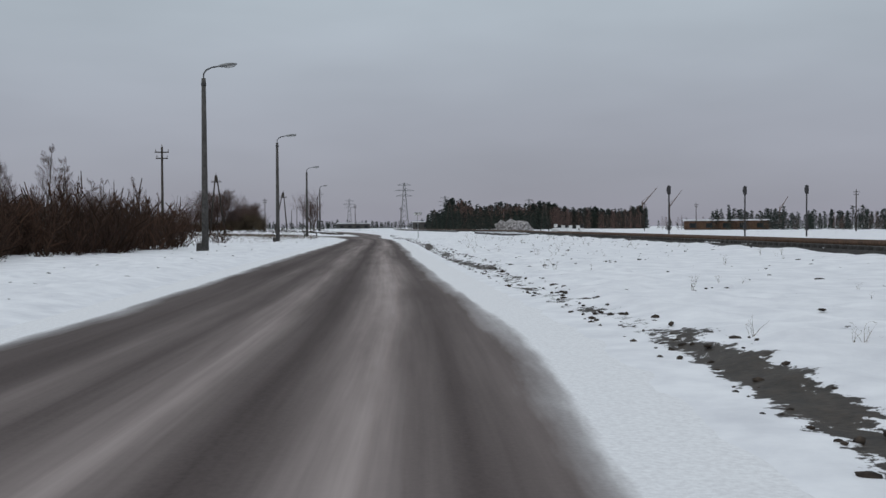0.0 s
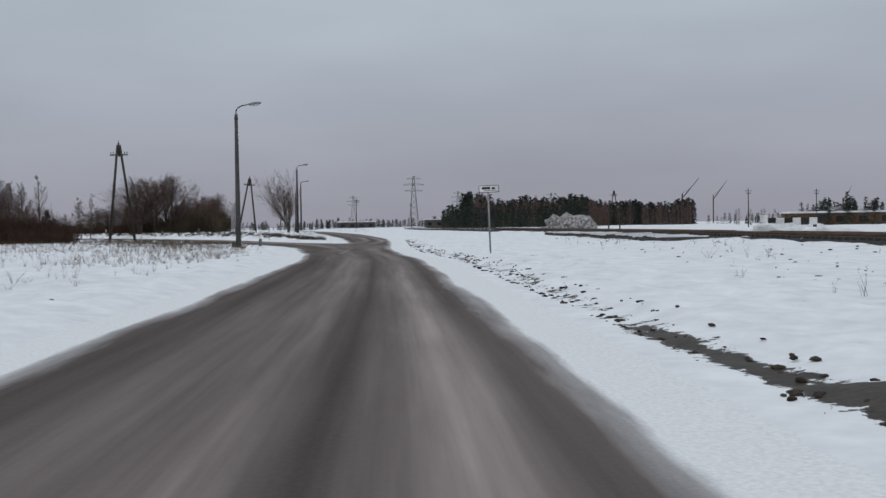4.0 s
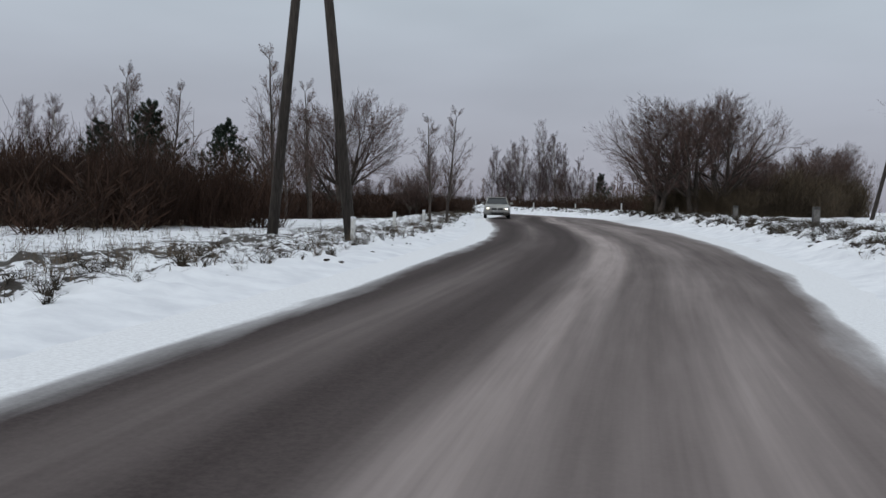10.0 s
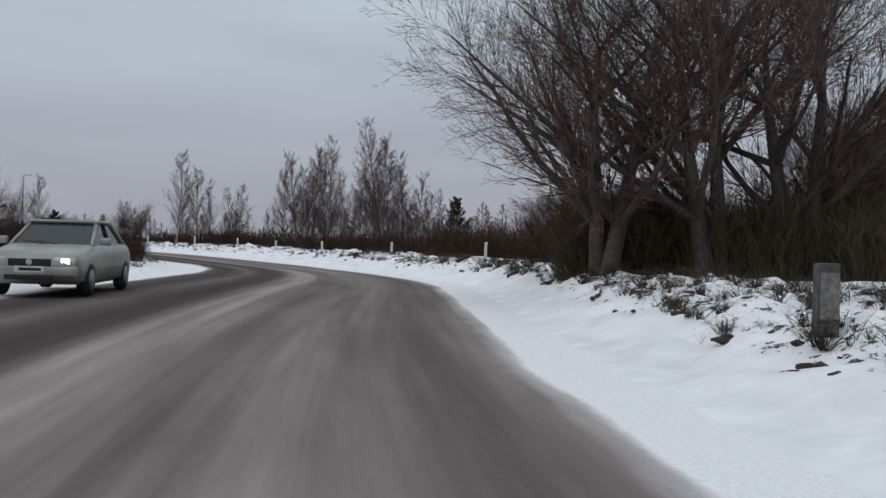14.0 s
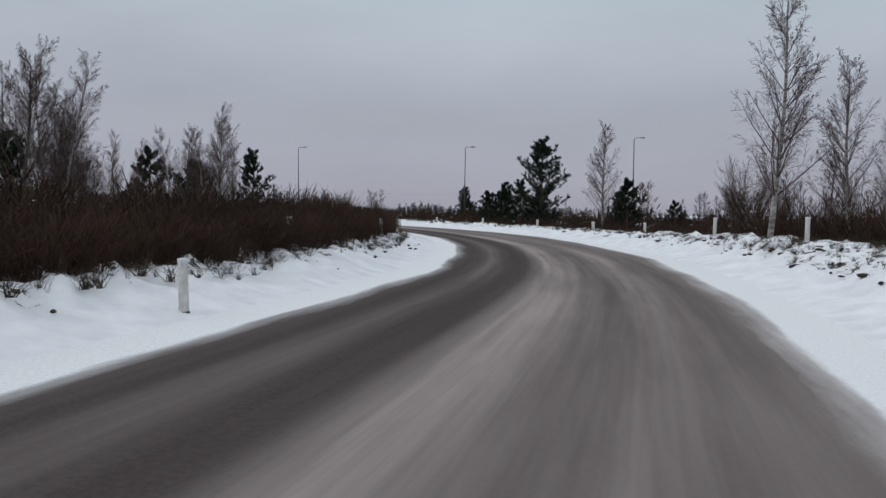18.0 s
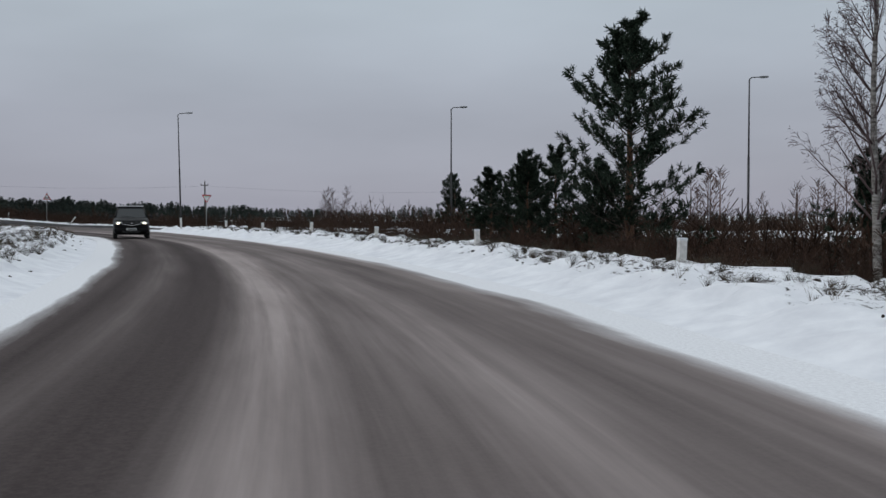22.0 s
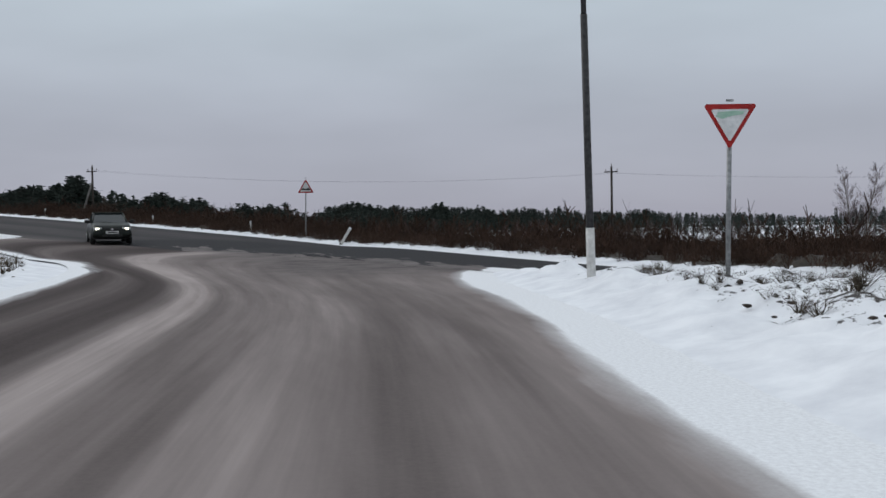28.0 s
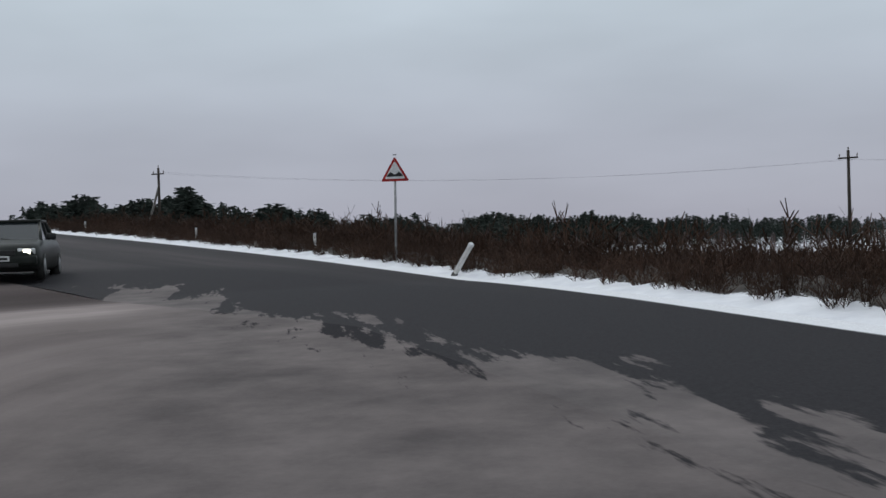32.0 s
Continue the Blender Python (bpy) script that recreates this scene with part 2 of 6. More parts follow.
SNOW = snow_material()
ICE_EDGE = ((0.66, 0.66, 0.68), (0.84, 0.85, 0.87))
ROAD_MAIN = road_material("icy_asphalt", ((0.0, 0.75), (0.10, 0.45), (0.16, 0.30), (0.22, 0.24), (0.285, 0.13), (0.35, 0.34), (0.42, 0.30), (0.495, 0.66), (0.535, 0.34), (0.575, 0.13), (0.62, 0.38),
                                          (0.68, 0.80), (0.72, 0.48), (0.755, 0.20), (0.80, 0.30), (0.86, 0.42), (0.92, 0.75)),
                          ((0.034, 0.027, 0.027), (0.060, 0.048, 0.047)), ICE_EDGE)
ROAD = road_material("icy_asphalt_side_road", ((0.0, 0.70), (0.10, 0.36), (0.15, 0.16), (0.205, 0.05), (0.245, 0.14), (0.285, 0.30), (0.325, 0.17), (0.37, 0.06), (0.42, 0.09), (0.452, 0.34), (0.48, 0.82),
                                               (0.52, 0.86), (0.555, 0.50), (0.61, 0.38), (0.69, 0.60), (0.755, 0.40), (0.82, 0.38), (0.91, 0.66)),
                     ((0.034, 0.027, 0.027), (0.060, 0.048, 0.047)), ICE_EDGE)
ROAD_WET = road_material("wet_asphalt", ((0.0, 0.22), (0.08, 0.12), (0.18, 0.03), (0.35, 0.12), (0.50, 0.03), (0.70, 0.10), (0.85, 0.03), (1.0, 0.06)),
                         WET_COLS, ICE_EDGE, 0.75, 0.05)
CONCRETE = speckled("weathered_concrete", (0.13, 0.12, 0.115), (0.30, 0.285, 0.27), 14, 0.9, per_object=0.2)
CONCRETE_DARK = speckled("damp_concrete", (0.05, 0.047, 0.045), (0.12, 0.115, 0.11), 10, 0.85, per_object=0.2)
WHITEWASH = speckled("whitewashed_concrete", (0.55, 0.54, 0.52), (0.80, 0.79, 0.77), 11, 0.8)
TAR_WOOD = speckled("tarred_wood", (0.022, 0.018, 0.016), (0.075, 0.062, 0.052), 6, 0.85, stretch=(6, 6, 0.5))
STEEL = speckled("galvanised_steel", (0.20, 0.205, 0.21), (0.36, 0.365, 0.37), 18, 0.5, 0.6, 0.1, 0.003)
STEEL_DARK = speckled("dark_steel", (0.03, 0.03, 0.032), (0.075, 0.073, 0.075), 12, 0.6, 0.3, 0.1, 0.003)
RUST = speckled("rusted_steel", (0.06, 0.035, 0.022), (0.17, 0.10, 0.065), 14, 0.8, 0.3)
PORCELAIN = speckled("porcelain", (0.12, 0.10, 0.09), (0.22, 0.19, 0.17), 9, 0.3)
LAMP_GREY = speckled("lamp_housing", (0.16, 0.165, 0.17), (0.28, 0.285, 0.29), 12, 0.5, 0.3)
LENS = speckled("cloudy_lens", (0.45, 0.46, 0.46), (0.62, 0.63, 0.63), 20, 0.25)
SIGN_WHITE = speckled("white_sheet", (0.62, 0.63, 0.63), (0.80, 0.80, 0.80), 16, 0.45)
SIGN_RED = speckled("red_sheet", (0.30, 0.012, 0.012), (0.44, 0.022, 0.02), 15, 0.45)
SIGN_BLACK = speckled("black_sheet", (0.010, 0.010, 0.010), (0.03, 0.03, 0.03), 15, 0.5)
SIGN_GREEN = speckled("green_smear", (0.30, 0.52, 0.40), (0.48, 0.66, 0.55), 9, 0.5)
BARK = speckled("grey_bark", (0.045, 0.036, 0.031), (0.135, 0.11, 0.095), 12, 0.9, stretch=(3, 3, 0.6), per_object=0.25)
BIRCH_BARK = speckled("birch_bark", (0.10, 0.085, 0.075), (0.60, 0.57, 0.54), 5, 0.8, stretch=(1, 1, 3.5), per_object=0.2)
PINE_BARK = speckled("pine_bark", (0.06, 0.035, 0.025), (0.19, 0.105, 0.065), 9, 0.9, stretch=(2, 2, 0.6))
TWIG = island_mat("grey_brown_twigs", (0.056, 0.037, 0.033), (0.155, 0.102, 0.088))
TWIG_BIRCH = island_mat("birch_twigs", (0.070, 0.049, 0.052), (0.165, 0.120, 0.120))
TWIG_BROWN = island_mat("brown_scrub", (0.022, 0.012, 0.008), (0.072, 0.040, 0.027))
TWIG_WILLOW = island_mat("willow_scrub", (0.045, 0.035, 0.022), (0.120, 0.088, 0.058))
NEEDLES = island_mat("pine_needles", (0.012, 0.022, 0.014), (0.040, 0.060, 0.040))
FAR_NEEDLES = island_mat("far_spruce", (0.014, 0.021, 0.017), (0.035, 0.045, 0.037))
STRAW = island_mat("dry_weeds", (0.045, 0.034, 0.026), (0.20, 0.15, 0.105))
TURF_BROWN = island_mat("dead_turf", (0.018, 0.014, 0.010), (0.085, 0.066, 0.045))
CLOD = speckled("frozen_mud", (0.018, 0.014, 0.012), (0.085, 0.066, 0.052), 15, 0.95, bump=0.6, dist=0.02)
RUBBLE = speckled("snowy_rubble", (0.05, 0.042, 0.04), (0.55, 0.53, 0.53), 2.4, 0.95, bump=0.8, dist=0.2)
BALLAST = speckled("ballast", (0.012, 0.011, 0.011), (0.050, 0.045, 0.042), 6, 0.95, bump=0.6, dist=0.03)
RUBBER = speckled("tyre_rubber", (0.012, 0.012, 0.012), (0.035, 0.034, 0.033), 18, 0.8)
PAINT_SILVER = speckled("silver_paint", (0.30, 0.29, 0.27), (0.40, 0.39, 0.37), 3, 0.35, 0.5, 0.03, 0.002)
PAINT_DARK = speckled("dark_paint", (0.006, 0.006, 0.007), (0.014, 0.013, 0.014), 3, 0.35, 0.0, 0.03, 0.002, 0.08)
PAINT_GREEN = speckled("dark_green_paint", (0.016, 0.019, 0.017), (0.034, 0.037, 0.034), 3, 0.35, 0.0, 0.03, 0.002, 0.10)
TRIM_BLACK = speckled("black_plastic", (0.012, 0.012, 0.012), (0.03, 0.03, 0.03), 20, 0.6)
CHROME = speckled("chrome", (0.55, 0.55, 0.55), (0.7, 0.7, 0.7), 10, 0.2, 1.0, 0.02, 0.001)
SNOW_CAP = speckled("settled_snow", (0.66, 0.68, 0.71), (0.84, 0.85, 0.88), 6, 0.7, bump=0.4, dist=0.03)
PLATE = speckled("number_plate", (0.55, 0.55, 0.55), (0.72, 0.72, 0.72), 10, 0.4)


def glass_material():
    m, n, l, b = node_mat("tinted_glass", 0.08, 0.0, 0.3)
    b.inputs["Base Color"].default_value = (0.018, 0.022, 0.024, 1)
    return m


def lit_lamp():
    m, n, l, b = node_mat("lit_headlamp", 0.3)
    b.inputs["Base Color"].default_value = (0.9, 0.88, 0.8, 1)
    b.inputs["Emission Color"].default_value = (1.0, 0.93, 0.74, 1)
    b.inputs["Emission Strength"].default_value = 3.5
    return m


GLASS, HEADLAMP = glass_material(), lit_lamp()


# ---------------------------------------------------------------- mesh tools
def mesh_np(name, verts, faces, mat, smooth=False):
    """A mesh from an array of points and an array of faces that all have the same number of corners."""
    me = bpy.data.meshes.new(name)
    verts, faces = np.asarray(verts, np.float32), np.asarray(faces, np.int32)
    k = faces.shape[1]
    me.vertices.add(len(verts))
    me.vertices.foreach_set("co", verts.ravel())
    me.loops.add(faces.size)
    me.loops.foreach_set("vertex_index", faces.ravel())
    me.polygons.add(len(faces))
    me.polygons.foreach_set("loop_start", np.arange(0, faces.size, k, dtype=np.int32))
    if smooth:
        me.polygons.foreach_set("use_smooth", np.ones(len(faces), bool))
    me.update(calc_edges=True)
    me.materials.append(mat)
    return me


def empty(name, label, category, group="", kind="", at=None):
    ob = new(name)
    ob.empty_display_size = 0.3
    if at is not None:
        ob.matrix_basis = at
    return tagged(ob, label, category, group, kind)


def part_mesh(name, me, parent, label="", m=None):
    ob = new(name, me)
    ob.parent = parent
    if m is not None:
        ob.matrix_basis = m
    if label:
        tagged(ob, label)
    return ob


def part(name, bm, material, parent, label="", smooth=False):
    me = bpy.data.meshes.new(name)
    bm.to_mesh(me)
    bm.free()
    if smooth:
        me.polygons.foreach_set("use_smooth", np.ones(len(me.polygons), bool))
    me.materials.append(material)
    return part_mesh(name, me, parent, label)


def add_box(bm, size, m=Matrix(), bevel=0.0, taper=1.0):
    r = bmesh.ops.create_cube(bm, size=1.0)
    vs = r["verts"]
    for v in vs:
        k = taper if v.co.z > 0 else 1.0
        v.co = Vector((v.co.x * size[0] * k, v.co.y * size[1] * k, v.co.z * size[2]))
    if bevel:
        es = list({e for v in vs for e in v.link_edges})
        r = bmesh.ops.bevel(bm, geom=es, offset=bevel, segments=2, affect="EDGES", profile=0.6)
        vs = list({v for f in r["faces"] for v in f.verts} | {v for v in vs if v.is_valid})
    bmesh.ops.transform(bm, matrix=m, verts=vs)


def add_tube(bm, p0, p1, r0, r1, sides=10, caps=True):
    p0, p1 = Vector(p0), Vector(p1)
    d = p1 - p0
    m = Matrix.Translation((p0 + p1) / 2) @ d.to_track_quat("Z", "Y").to_matrix().to_4x4()
    bmesh.ops.create_cone(bm, cap_ends=caps, segments=sides, radius1=r0, radius2=r1, depth=d.length, matrix=m)


def add_prism(bm, outline, depth, m=Matrix()):
    """A flat outline in x and z, thickened along y."""
    fr = [bm.verts.new(m @ Vector((x, -depth / 2, z))) for x, z in outline]
    bk = [bm.verts.new(m @ Vector((x, depth / 2, z))) for x, z in outline]
    bm.faces.new(fr)
    bm.faces.new(bk[::-1])
    k = len(outline)
    for i in range(k):
        bm.faces.new((fr[(i + 1) % k], fr[i], bk[i], bk[(i + 1) % k]))


def tubes_np(segs, sides=4):
    """Tapered tubes: rows of x0 y0 z0 x1 y1 z1 r0 r1."""
    s = np.asarray(segs, float)
    a, b, r0, r1 = s[:, :3], s[:, 3:6], s[:, 6:7], s[:, 7:8]
    d = b - a
    d /= np.linalg.norm(d, axis=1, keepdims=True) + 1e-9
    ref = np.where(np.abs(d[:, 2:3]) > 0.9, [[1.0, 0, 0]], [[0, 0, 1.0]])
    u = np.cross(d, ref)
    u /= np.linalg.norm(u, axis=1, keepdims=True) + 1e-9
    v = np.cross(d, u)
    n = len(s)
    out = np.zeros((n, 2 * sides, 3))
    for k in range(sides):
        c, q = math.cos(2 * math.pi * k / sides), math.sin(2 * math.pi * k / sides)
        out[:, k] = a + (u * c + v * q) * r0
        out[:, sides + k] = b + (u * c + v * q) * r1
    f = np.array([[k, (k + 1) % sides, sides + (k + 1) % sides, sides + k] for k in range(sides)])
    faces = (f[None] + (np.arange(n) * 2 * sides)[:, None, None]).reshape(-1, 4)
    return out.reshape(-1, 3), faces


# ---------------------------------------------------------------- plan: roads and land
A_LEFT = [(-1.6, -60), (-2.3, -25), (-3.6, 8), (-4.8, 22.5), (-6.9, 50), (-8.3, 70), (-10.1, 91), (-11.2, 98), (-12.4, 103.4), (-13.9, 110.6), (-15.7, 115.9)]
A_RIGHT = [(3.7, -60), (3.3, -25), (2.5, 6.4), (0.2, 31), (-1.6, 53), (-2.7, 66.4), (-4.2, 82), (-4.9, 89), (-6.2, 96.5), (-7.4, 106), (-8.9, 125), (-10.9, 145), (-13.8, 165), (-20, 205), (-33.5, 272.6), (-60, 390)]
B_LEFT = [(-15.7, 115.9), (-18.4, 122.2), (-22.8, 130.3), (-27.4, 138.6), (-32.1, 146.4), (-35.4, 152), (-39.2, 157.6), (-44.4, 165), (-49.5, 171.8), (-54.6, 178.4),
          (-60.2, 187), (-64.4, 194.2), (-67.6, 198.1), (-71.6, 201.2), (-77.2, 204.5), (-82.5, 207.9), (-87.5, 211), (-95.5, 215.8), (-103.3, 219.3), (-110.5, 222.1),
          (-118.5, 224.5), (-126.3, 226.3), (-135, 227.7), (-147, 228.9), (-158, 229.6), (-170, 230.1), (-180, 229.8), (-190, 228.3), (-197.5, 226.8), (-203, 225.6),
          (-209, 224.4), (-213.5, 222.4), (-217.5, 219.3), (-222, 215.6), (-226.5, 212.4), (-231, 213.5)]
B_RIGHT = [(-12.4, 123.8), (-15.6, 128.6), (-19.6, 136.4), (-23.4, 145.4), (-28.2, 154.4), (-33.4, 163.2), (-39, 172), (-44.5, 179.4), (-49.8, 187.4), (-54.3, 194),
           (-57.4, 197.5), (-62.5, 201.6), (-67.8, 205.5), (-73.6, 209.5), (-80, 213.6), (-87.6, 218.3), (-98.6, 224), (-105, 226.5), (-112.9, 229.4), (-122.2, 232.3),
           (-132.3, 234.4), (-144, 235.9), (-155.3, 236.7), (-170.5, 236.8), (-183, 236.5), (-195, 235.9), (-199, 235.5), (-203.5, 235.0), (-206.5, 235.0), (-208.2, 235.4)]
A2_LEFT = [(-12.4, 123.8), (-13.2, 129), (-14.4, 137.5), (-17.2, 156), (-20.3, 172.5), (-26.5, 207.8), (-39.8, 272.6), (-67, 390)]
M_FAR = [(-150, 277), (-172, 261), (-190, 248.6), (-197, 244.2), (-203, 240.8), (-208.3, 238.3), (-216.5, 234.6), (-222.8, 231.8), (-227.3, 229.6), (-230.5, 227.3), (-234, 224.6), (-240, 219.6), (-247, 213.5), (-254, 207.3), (-270, 192), (-300, 160), (-350, 100)]
M_NEAR = [(-148, 273), (-170, 257.3), (-188, 245.3), (-201.5, 239.0), (-208.2, 235.4), (-210, 234.3), (-212.5, 232.5), (-216, 229.9), (-220.6, 226.4), (-225.2, 221.6), (-231, 213.5), (-236, 209), (-243, 202.4), (-250.5, 195), (-265, 180.5), (-295, 149), (-345, 90)]
HEART = [(1.8, -60), (-0.5, 10), (-4.7, 56), (-9.5, 104), (-11.0, 122)]          # middle of the first road


def resample(line, step=None, count=None):
    """Smooth a polyline and space its points evenly."""
    p = np.asarray(line, float)
    for _ in range(3):
        q = np.empty((2 * len(p) - 2, 2))
        q[0::2] = p[:-1] * 0.75 + p[1:] * 0.25
        q[1::2] = p[:-1] * 0.25 + p[1:] * 0.75
        p = np.vstack([p[:1], q, p[-1:]])
    s = np.concatenate([[0], np.cumsum(np.hypot(*np.diff(p, axis=0).T))])
    t = np.linspace(0, s[-1], count or int(s[-1] / step) + 2)
    return np.column_stack([np.interp(t, s, p[:, 0]), np.interp(t, s, p[:, 1])]), s[-1]


def smooth01(t):
    t = np.clip(t, 0, 1)
    return t * t * (3 - 2 * t)


def rise(x, y):
    """The land climbs gently towards the larger road at the end, and along it."""
    run = (x + 215) * -0.72 + (y - 240) * -0.69
    aside = (x + 230.5) * -0.69 + (y - 227.3) * 0.72
    return (0.30 * smooth01((-203 - x) / 22.0) + 0.045 * np.clip(run - 16, 0, 52) * smooth01((-207 - x) / 12.0)) * (1 - smooth01((aside - 12) / 70.0))


def inside(px, py, poly):
    c = np.zeros(px.shape, bool)
    k = len(poly)
    for i in range(k):
        (x0, y0), (x1, y1) = poly[i], poly[(i + 1) % k]
        cond = (y0 > py) != (y1 > py)
        c ^= cond & (px < (x1 - x0) * (py - y0) / (y1 - y0 + 1e-12) + x0)
    return c


def dist_to(px, py, line):
    best = np.full(px.shape, 1e9)
    for (x0, y0), (x1, y1) in zip(line[:-1], line[1:]):
        dx, dy = x1 - x0, y1 - y0
        t = np.clip(((px - x0) * dx + (py - y0) * dy) / (dx * dx + dy * dy), 0, 1)
        best = np.minimum(best, np.hypot(px - x0 - t * dx, py - y0 - t * dy))
    return best


POLY_A = A_LEFT + A2_LEFT + A_RIGHT[::-1]
POLY_B = [(-9.5, 104.0)] + B_LEFT + [(-231.5, 217.0), (-226, 225.0), (-218.0, 231.5), (-210.0, 237.0)] + B_RIGHT[::-1] + [(-9.0, 121.0)]
POLY_M = M_FAR + M_NEAR[::-1]
EDGES = [A_LEFT, A_RIGHT, A2_LEFT, B_LEFT, B_RIGHT, M_FAR, M_NEAR[:5], M_NEAR[10:]]


def lumps(x, y):
    """Unevenness of the snow, a few centimetres to two decimetres high."""
    return (0.05 * np.sin(x * 0.71 + 1.3 * np.sin(y * 0.37)) * np.sin(y * 0.63 + 0.8 * np.sin(x * 0.41))
            + 0.05 * np.sin(x * 1.9 + y * 1.1 + np.sin(y * 1.7)) * np.sin(y * 2.3 - x * 0.7)
            + 0.04 * np.sin(x * 4.1 - y * 2.7) * np.sin(y * 3.7 + x * 1.9))


def land(x, y):
    """Height of the ground, and the distance from the nearest road edge (negative on a road)."""
    x, y = np.atleast_1d(np.asarray(x, float)), np.atleast_1d(np.asarray(y, float))
    d = np.full(x.shape, 400.0)
    near = (x > -420) & (x < 120) & (y > -160) & (y < 480)
    xn, yn = x[near], y[near]
    dn = np.full(xn.shape, 1e9)
    for e in EDGES:
        dn = np.minimum(dn, dist_to(xn, yn, e))
    on = inside(xn, yn, POLY_A) | inside(xn, yn, POLY_B) | inside(xn, yn, POLY_M)
    d[near] = np.where(on, -dn, dn)
    right = np.zeros(x.shape, bool)
    beyond = np.zeros(x.shape, bool)
    right[near] = dist_to(xn, yn, B_RIGHT) < dist_to(xn, yn, B_LEFT)
    beyond[near] = (dist_to(xn, yn, M_FAR) < dn + 0.02) & ~on & (xn < -188)
    # the side road runs on a low bank, higher outside its bends
    bank = np.where(right, smooth01((-15 - x) / 13.0) * (1 - 0.55 * smooth01((-95 - x) / 25.0)), 0.75 * smooth01((-62 - x) / 16.0)) * (y > 118) * (x > -205)
    z = rise(x, y) + np.where(d > 0, (0.14 + 0.46 * bank) * smooth01(d / (1.2 + 1.8 * bank)), -0.10 * smooth01(-d / 0.4))
    fall = smooth01((d - 3.4) / 4.5) * smooth01((-50 - x) / 14.0) * (y > 150) * (x > -200)
    z = z - fall * 0.75 - np.where(beyond, 2.3 * smooth01((d - 1.6) / 24.0), 0)
    rail = np.exp(-((x - rail_x(y)) / 3.4) ** 2) * smooth01((y + 120) / 20)
    z = z + np.where(d > 0.4, lumps(x, y) * smooth01((d - 0.3) / 1.5) * (0.7 + 0.9 * bank), 0) + 0.28 * rail * (x > 0)
    ditch = np.exp(-((d - 1.0) / 0.4) ** 2) * (x > np.interp(y, [p[1] for p in HEART], [p[0] for p in HEART])) * (y < 104) * 0.08
    return z - ditch, d


def rail_x(y):
    return 16.5 - 0.05 * y - 0.0003 * np.maximum(y - 60, 0) ** 2


def gz(x, y):
    return float(land(x, y)[0][0])


def cover_of(x, y, d):
    """How thickly the snow lies."""
    cover = np.full(len(x), 0.16)                                     # thick snow
    left_field = smooth01((d - 2.0) / 2.5) * smooth01((-14 - x) / 3.0) * smooth01((y - 90) / 10) * (1 - smooth01((y - 148) / 18)) * (1 - smooth01((d - 22) / 22)) * (x < -14)
    cover -= 0.17 * left_field
    # muddy strip turned up by the plough, in broken lengths
    broken = 0.55 + 0.45 * smooth01((np.sin(y * 0.21 + 1.9) + 0.7 * np.sin(y * 0.53) + 0.5) / 0.9)
    strip = np.exp(-((d - 1.02 - 0.14 * np.sin(y * 0.35)) / 0.30) ** 2) * (x > np.interp(y, [p[1] for p in HEART], [p[0] for p in HEART])) * broken * (1 - 0.45 * smooth01((y - 74) / 10)) * (y < 106)
    banks = smooth01((d - 1.1) / 0.8) * smooth01((-16 - x) / 6.0) * (1 - smooth01((d - 4.5) / 2)) * (y > 120)
    cover -= 0.24 * banks
    wander = 6 * np.sin(x * 0.13 + 2 * np.sin(y * 0.07)) + 5 * np.sin(y * 0.17 + x * 0.05)      # the scrub ends unevenly
    scrub = smooth01((d - 4.2) / 2.0) * smooth01((-46 - x) / 10.0) * smooth01((y - 150 - wander) / 16.0) * (1 - smooth01((d - 26 - wander) / 12.0))
    near = (x < -188) & (x > -300) & (y > 140) & (y < 330)
    beyond = np.zeros(len(x))
    beyond[near] = smooth01((d[near] - 0.9) / 0.6) * (1 - smooth01((d[near] - 85 - wander[near]) / 24.0)) * (dist_to(x[near], y[near], M_FAR) < d[near] + 0.02) * (d[near] > 0)
    below = smooth01((d - 2.3) / 0.6) * smooth01((-60 - x) / 5) * smooth01((x + 130) / 5) * (1 - smooth01((d - 14 - wander * 0.4) / 6)) * (y < np.interp(-x, [-p[0] for p in B_LEFT[:30]], [p[1] for p in B_LEFT[:30]]))
    cover -= 0.60 * np.maximum(np.maximum(scrub, beyond), below)
    cover += 0.3 * smooth01((1.0 - d) / 0.6) * (1 - strip)
    return cover - 0.62 * strip


def ground_sheet():
    fx = np.concatenate([-255 - np.geomspace(1, 3200, 34)[::-1] - 1, np.arange(-256, 31, 0.9), 31 + np.geomspace(1, 3200, 34)])
    fy = np.concatenate([-22 - np.geomspace(1, 3200, 34)[::-1] - 1, np.arange(-22, 262, 0.9), 262 + np.geomspace(1, 3200, 34)])
    gx, gy = np.meshgrid(fx, fy)
    z, d = land(gx.ravel(), gy.ravel())
    z = z - 0.12 * smooth01((d + 1.0) / 0.5) * (1 - smooth01((d - 3.0) / 1.4)) * (np.abs(gx.ravel() + 110) < 200)      # the verges lie on top here
    verts = np.column_stack([gx.ravel(), gy.ravel(), z])
    ny, nx = gx.shape
    i = np.arange(ny * nx).reshape(ny, nx)
    faces = np.stack([i[:-1, :-1], i[:-1, 1:], i[1:, 1:], i[1:, :-1]], -1).reshape(-1, 4)
    me = mesh_np("ground", verts, faces, SNOW, smooth=True)
    x, y = gx.ravel(), gy.ravel()
    cover = cover_of(x, y, d)
    at = me.attributes.new("cover", "FLOAT", "POINT")
    at.data.foreach_set("value", cover.astype(np.float32))
    return tagged(new("ground", me), "snow-covered ground with dry turf showing through", "ground", kind="structure")


ground_sheet()


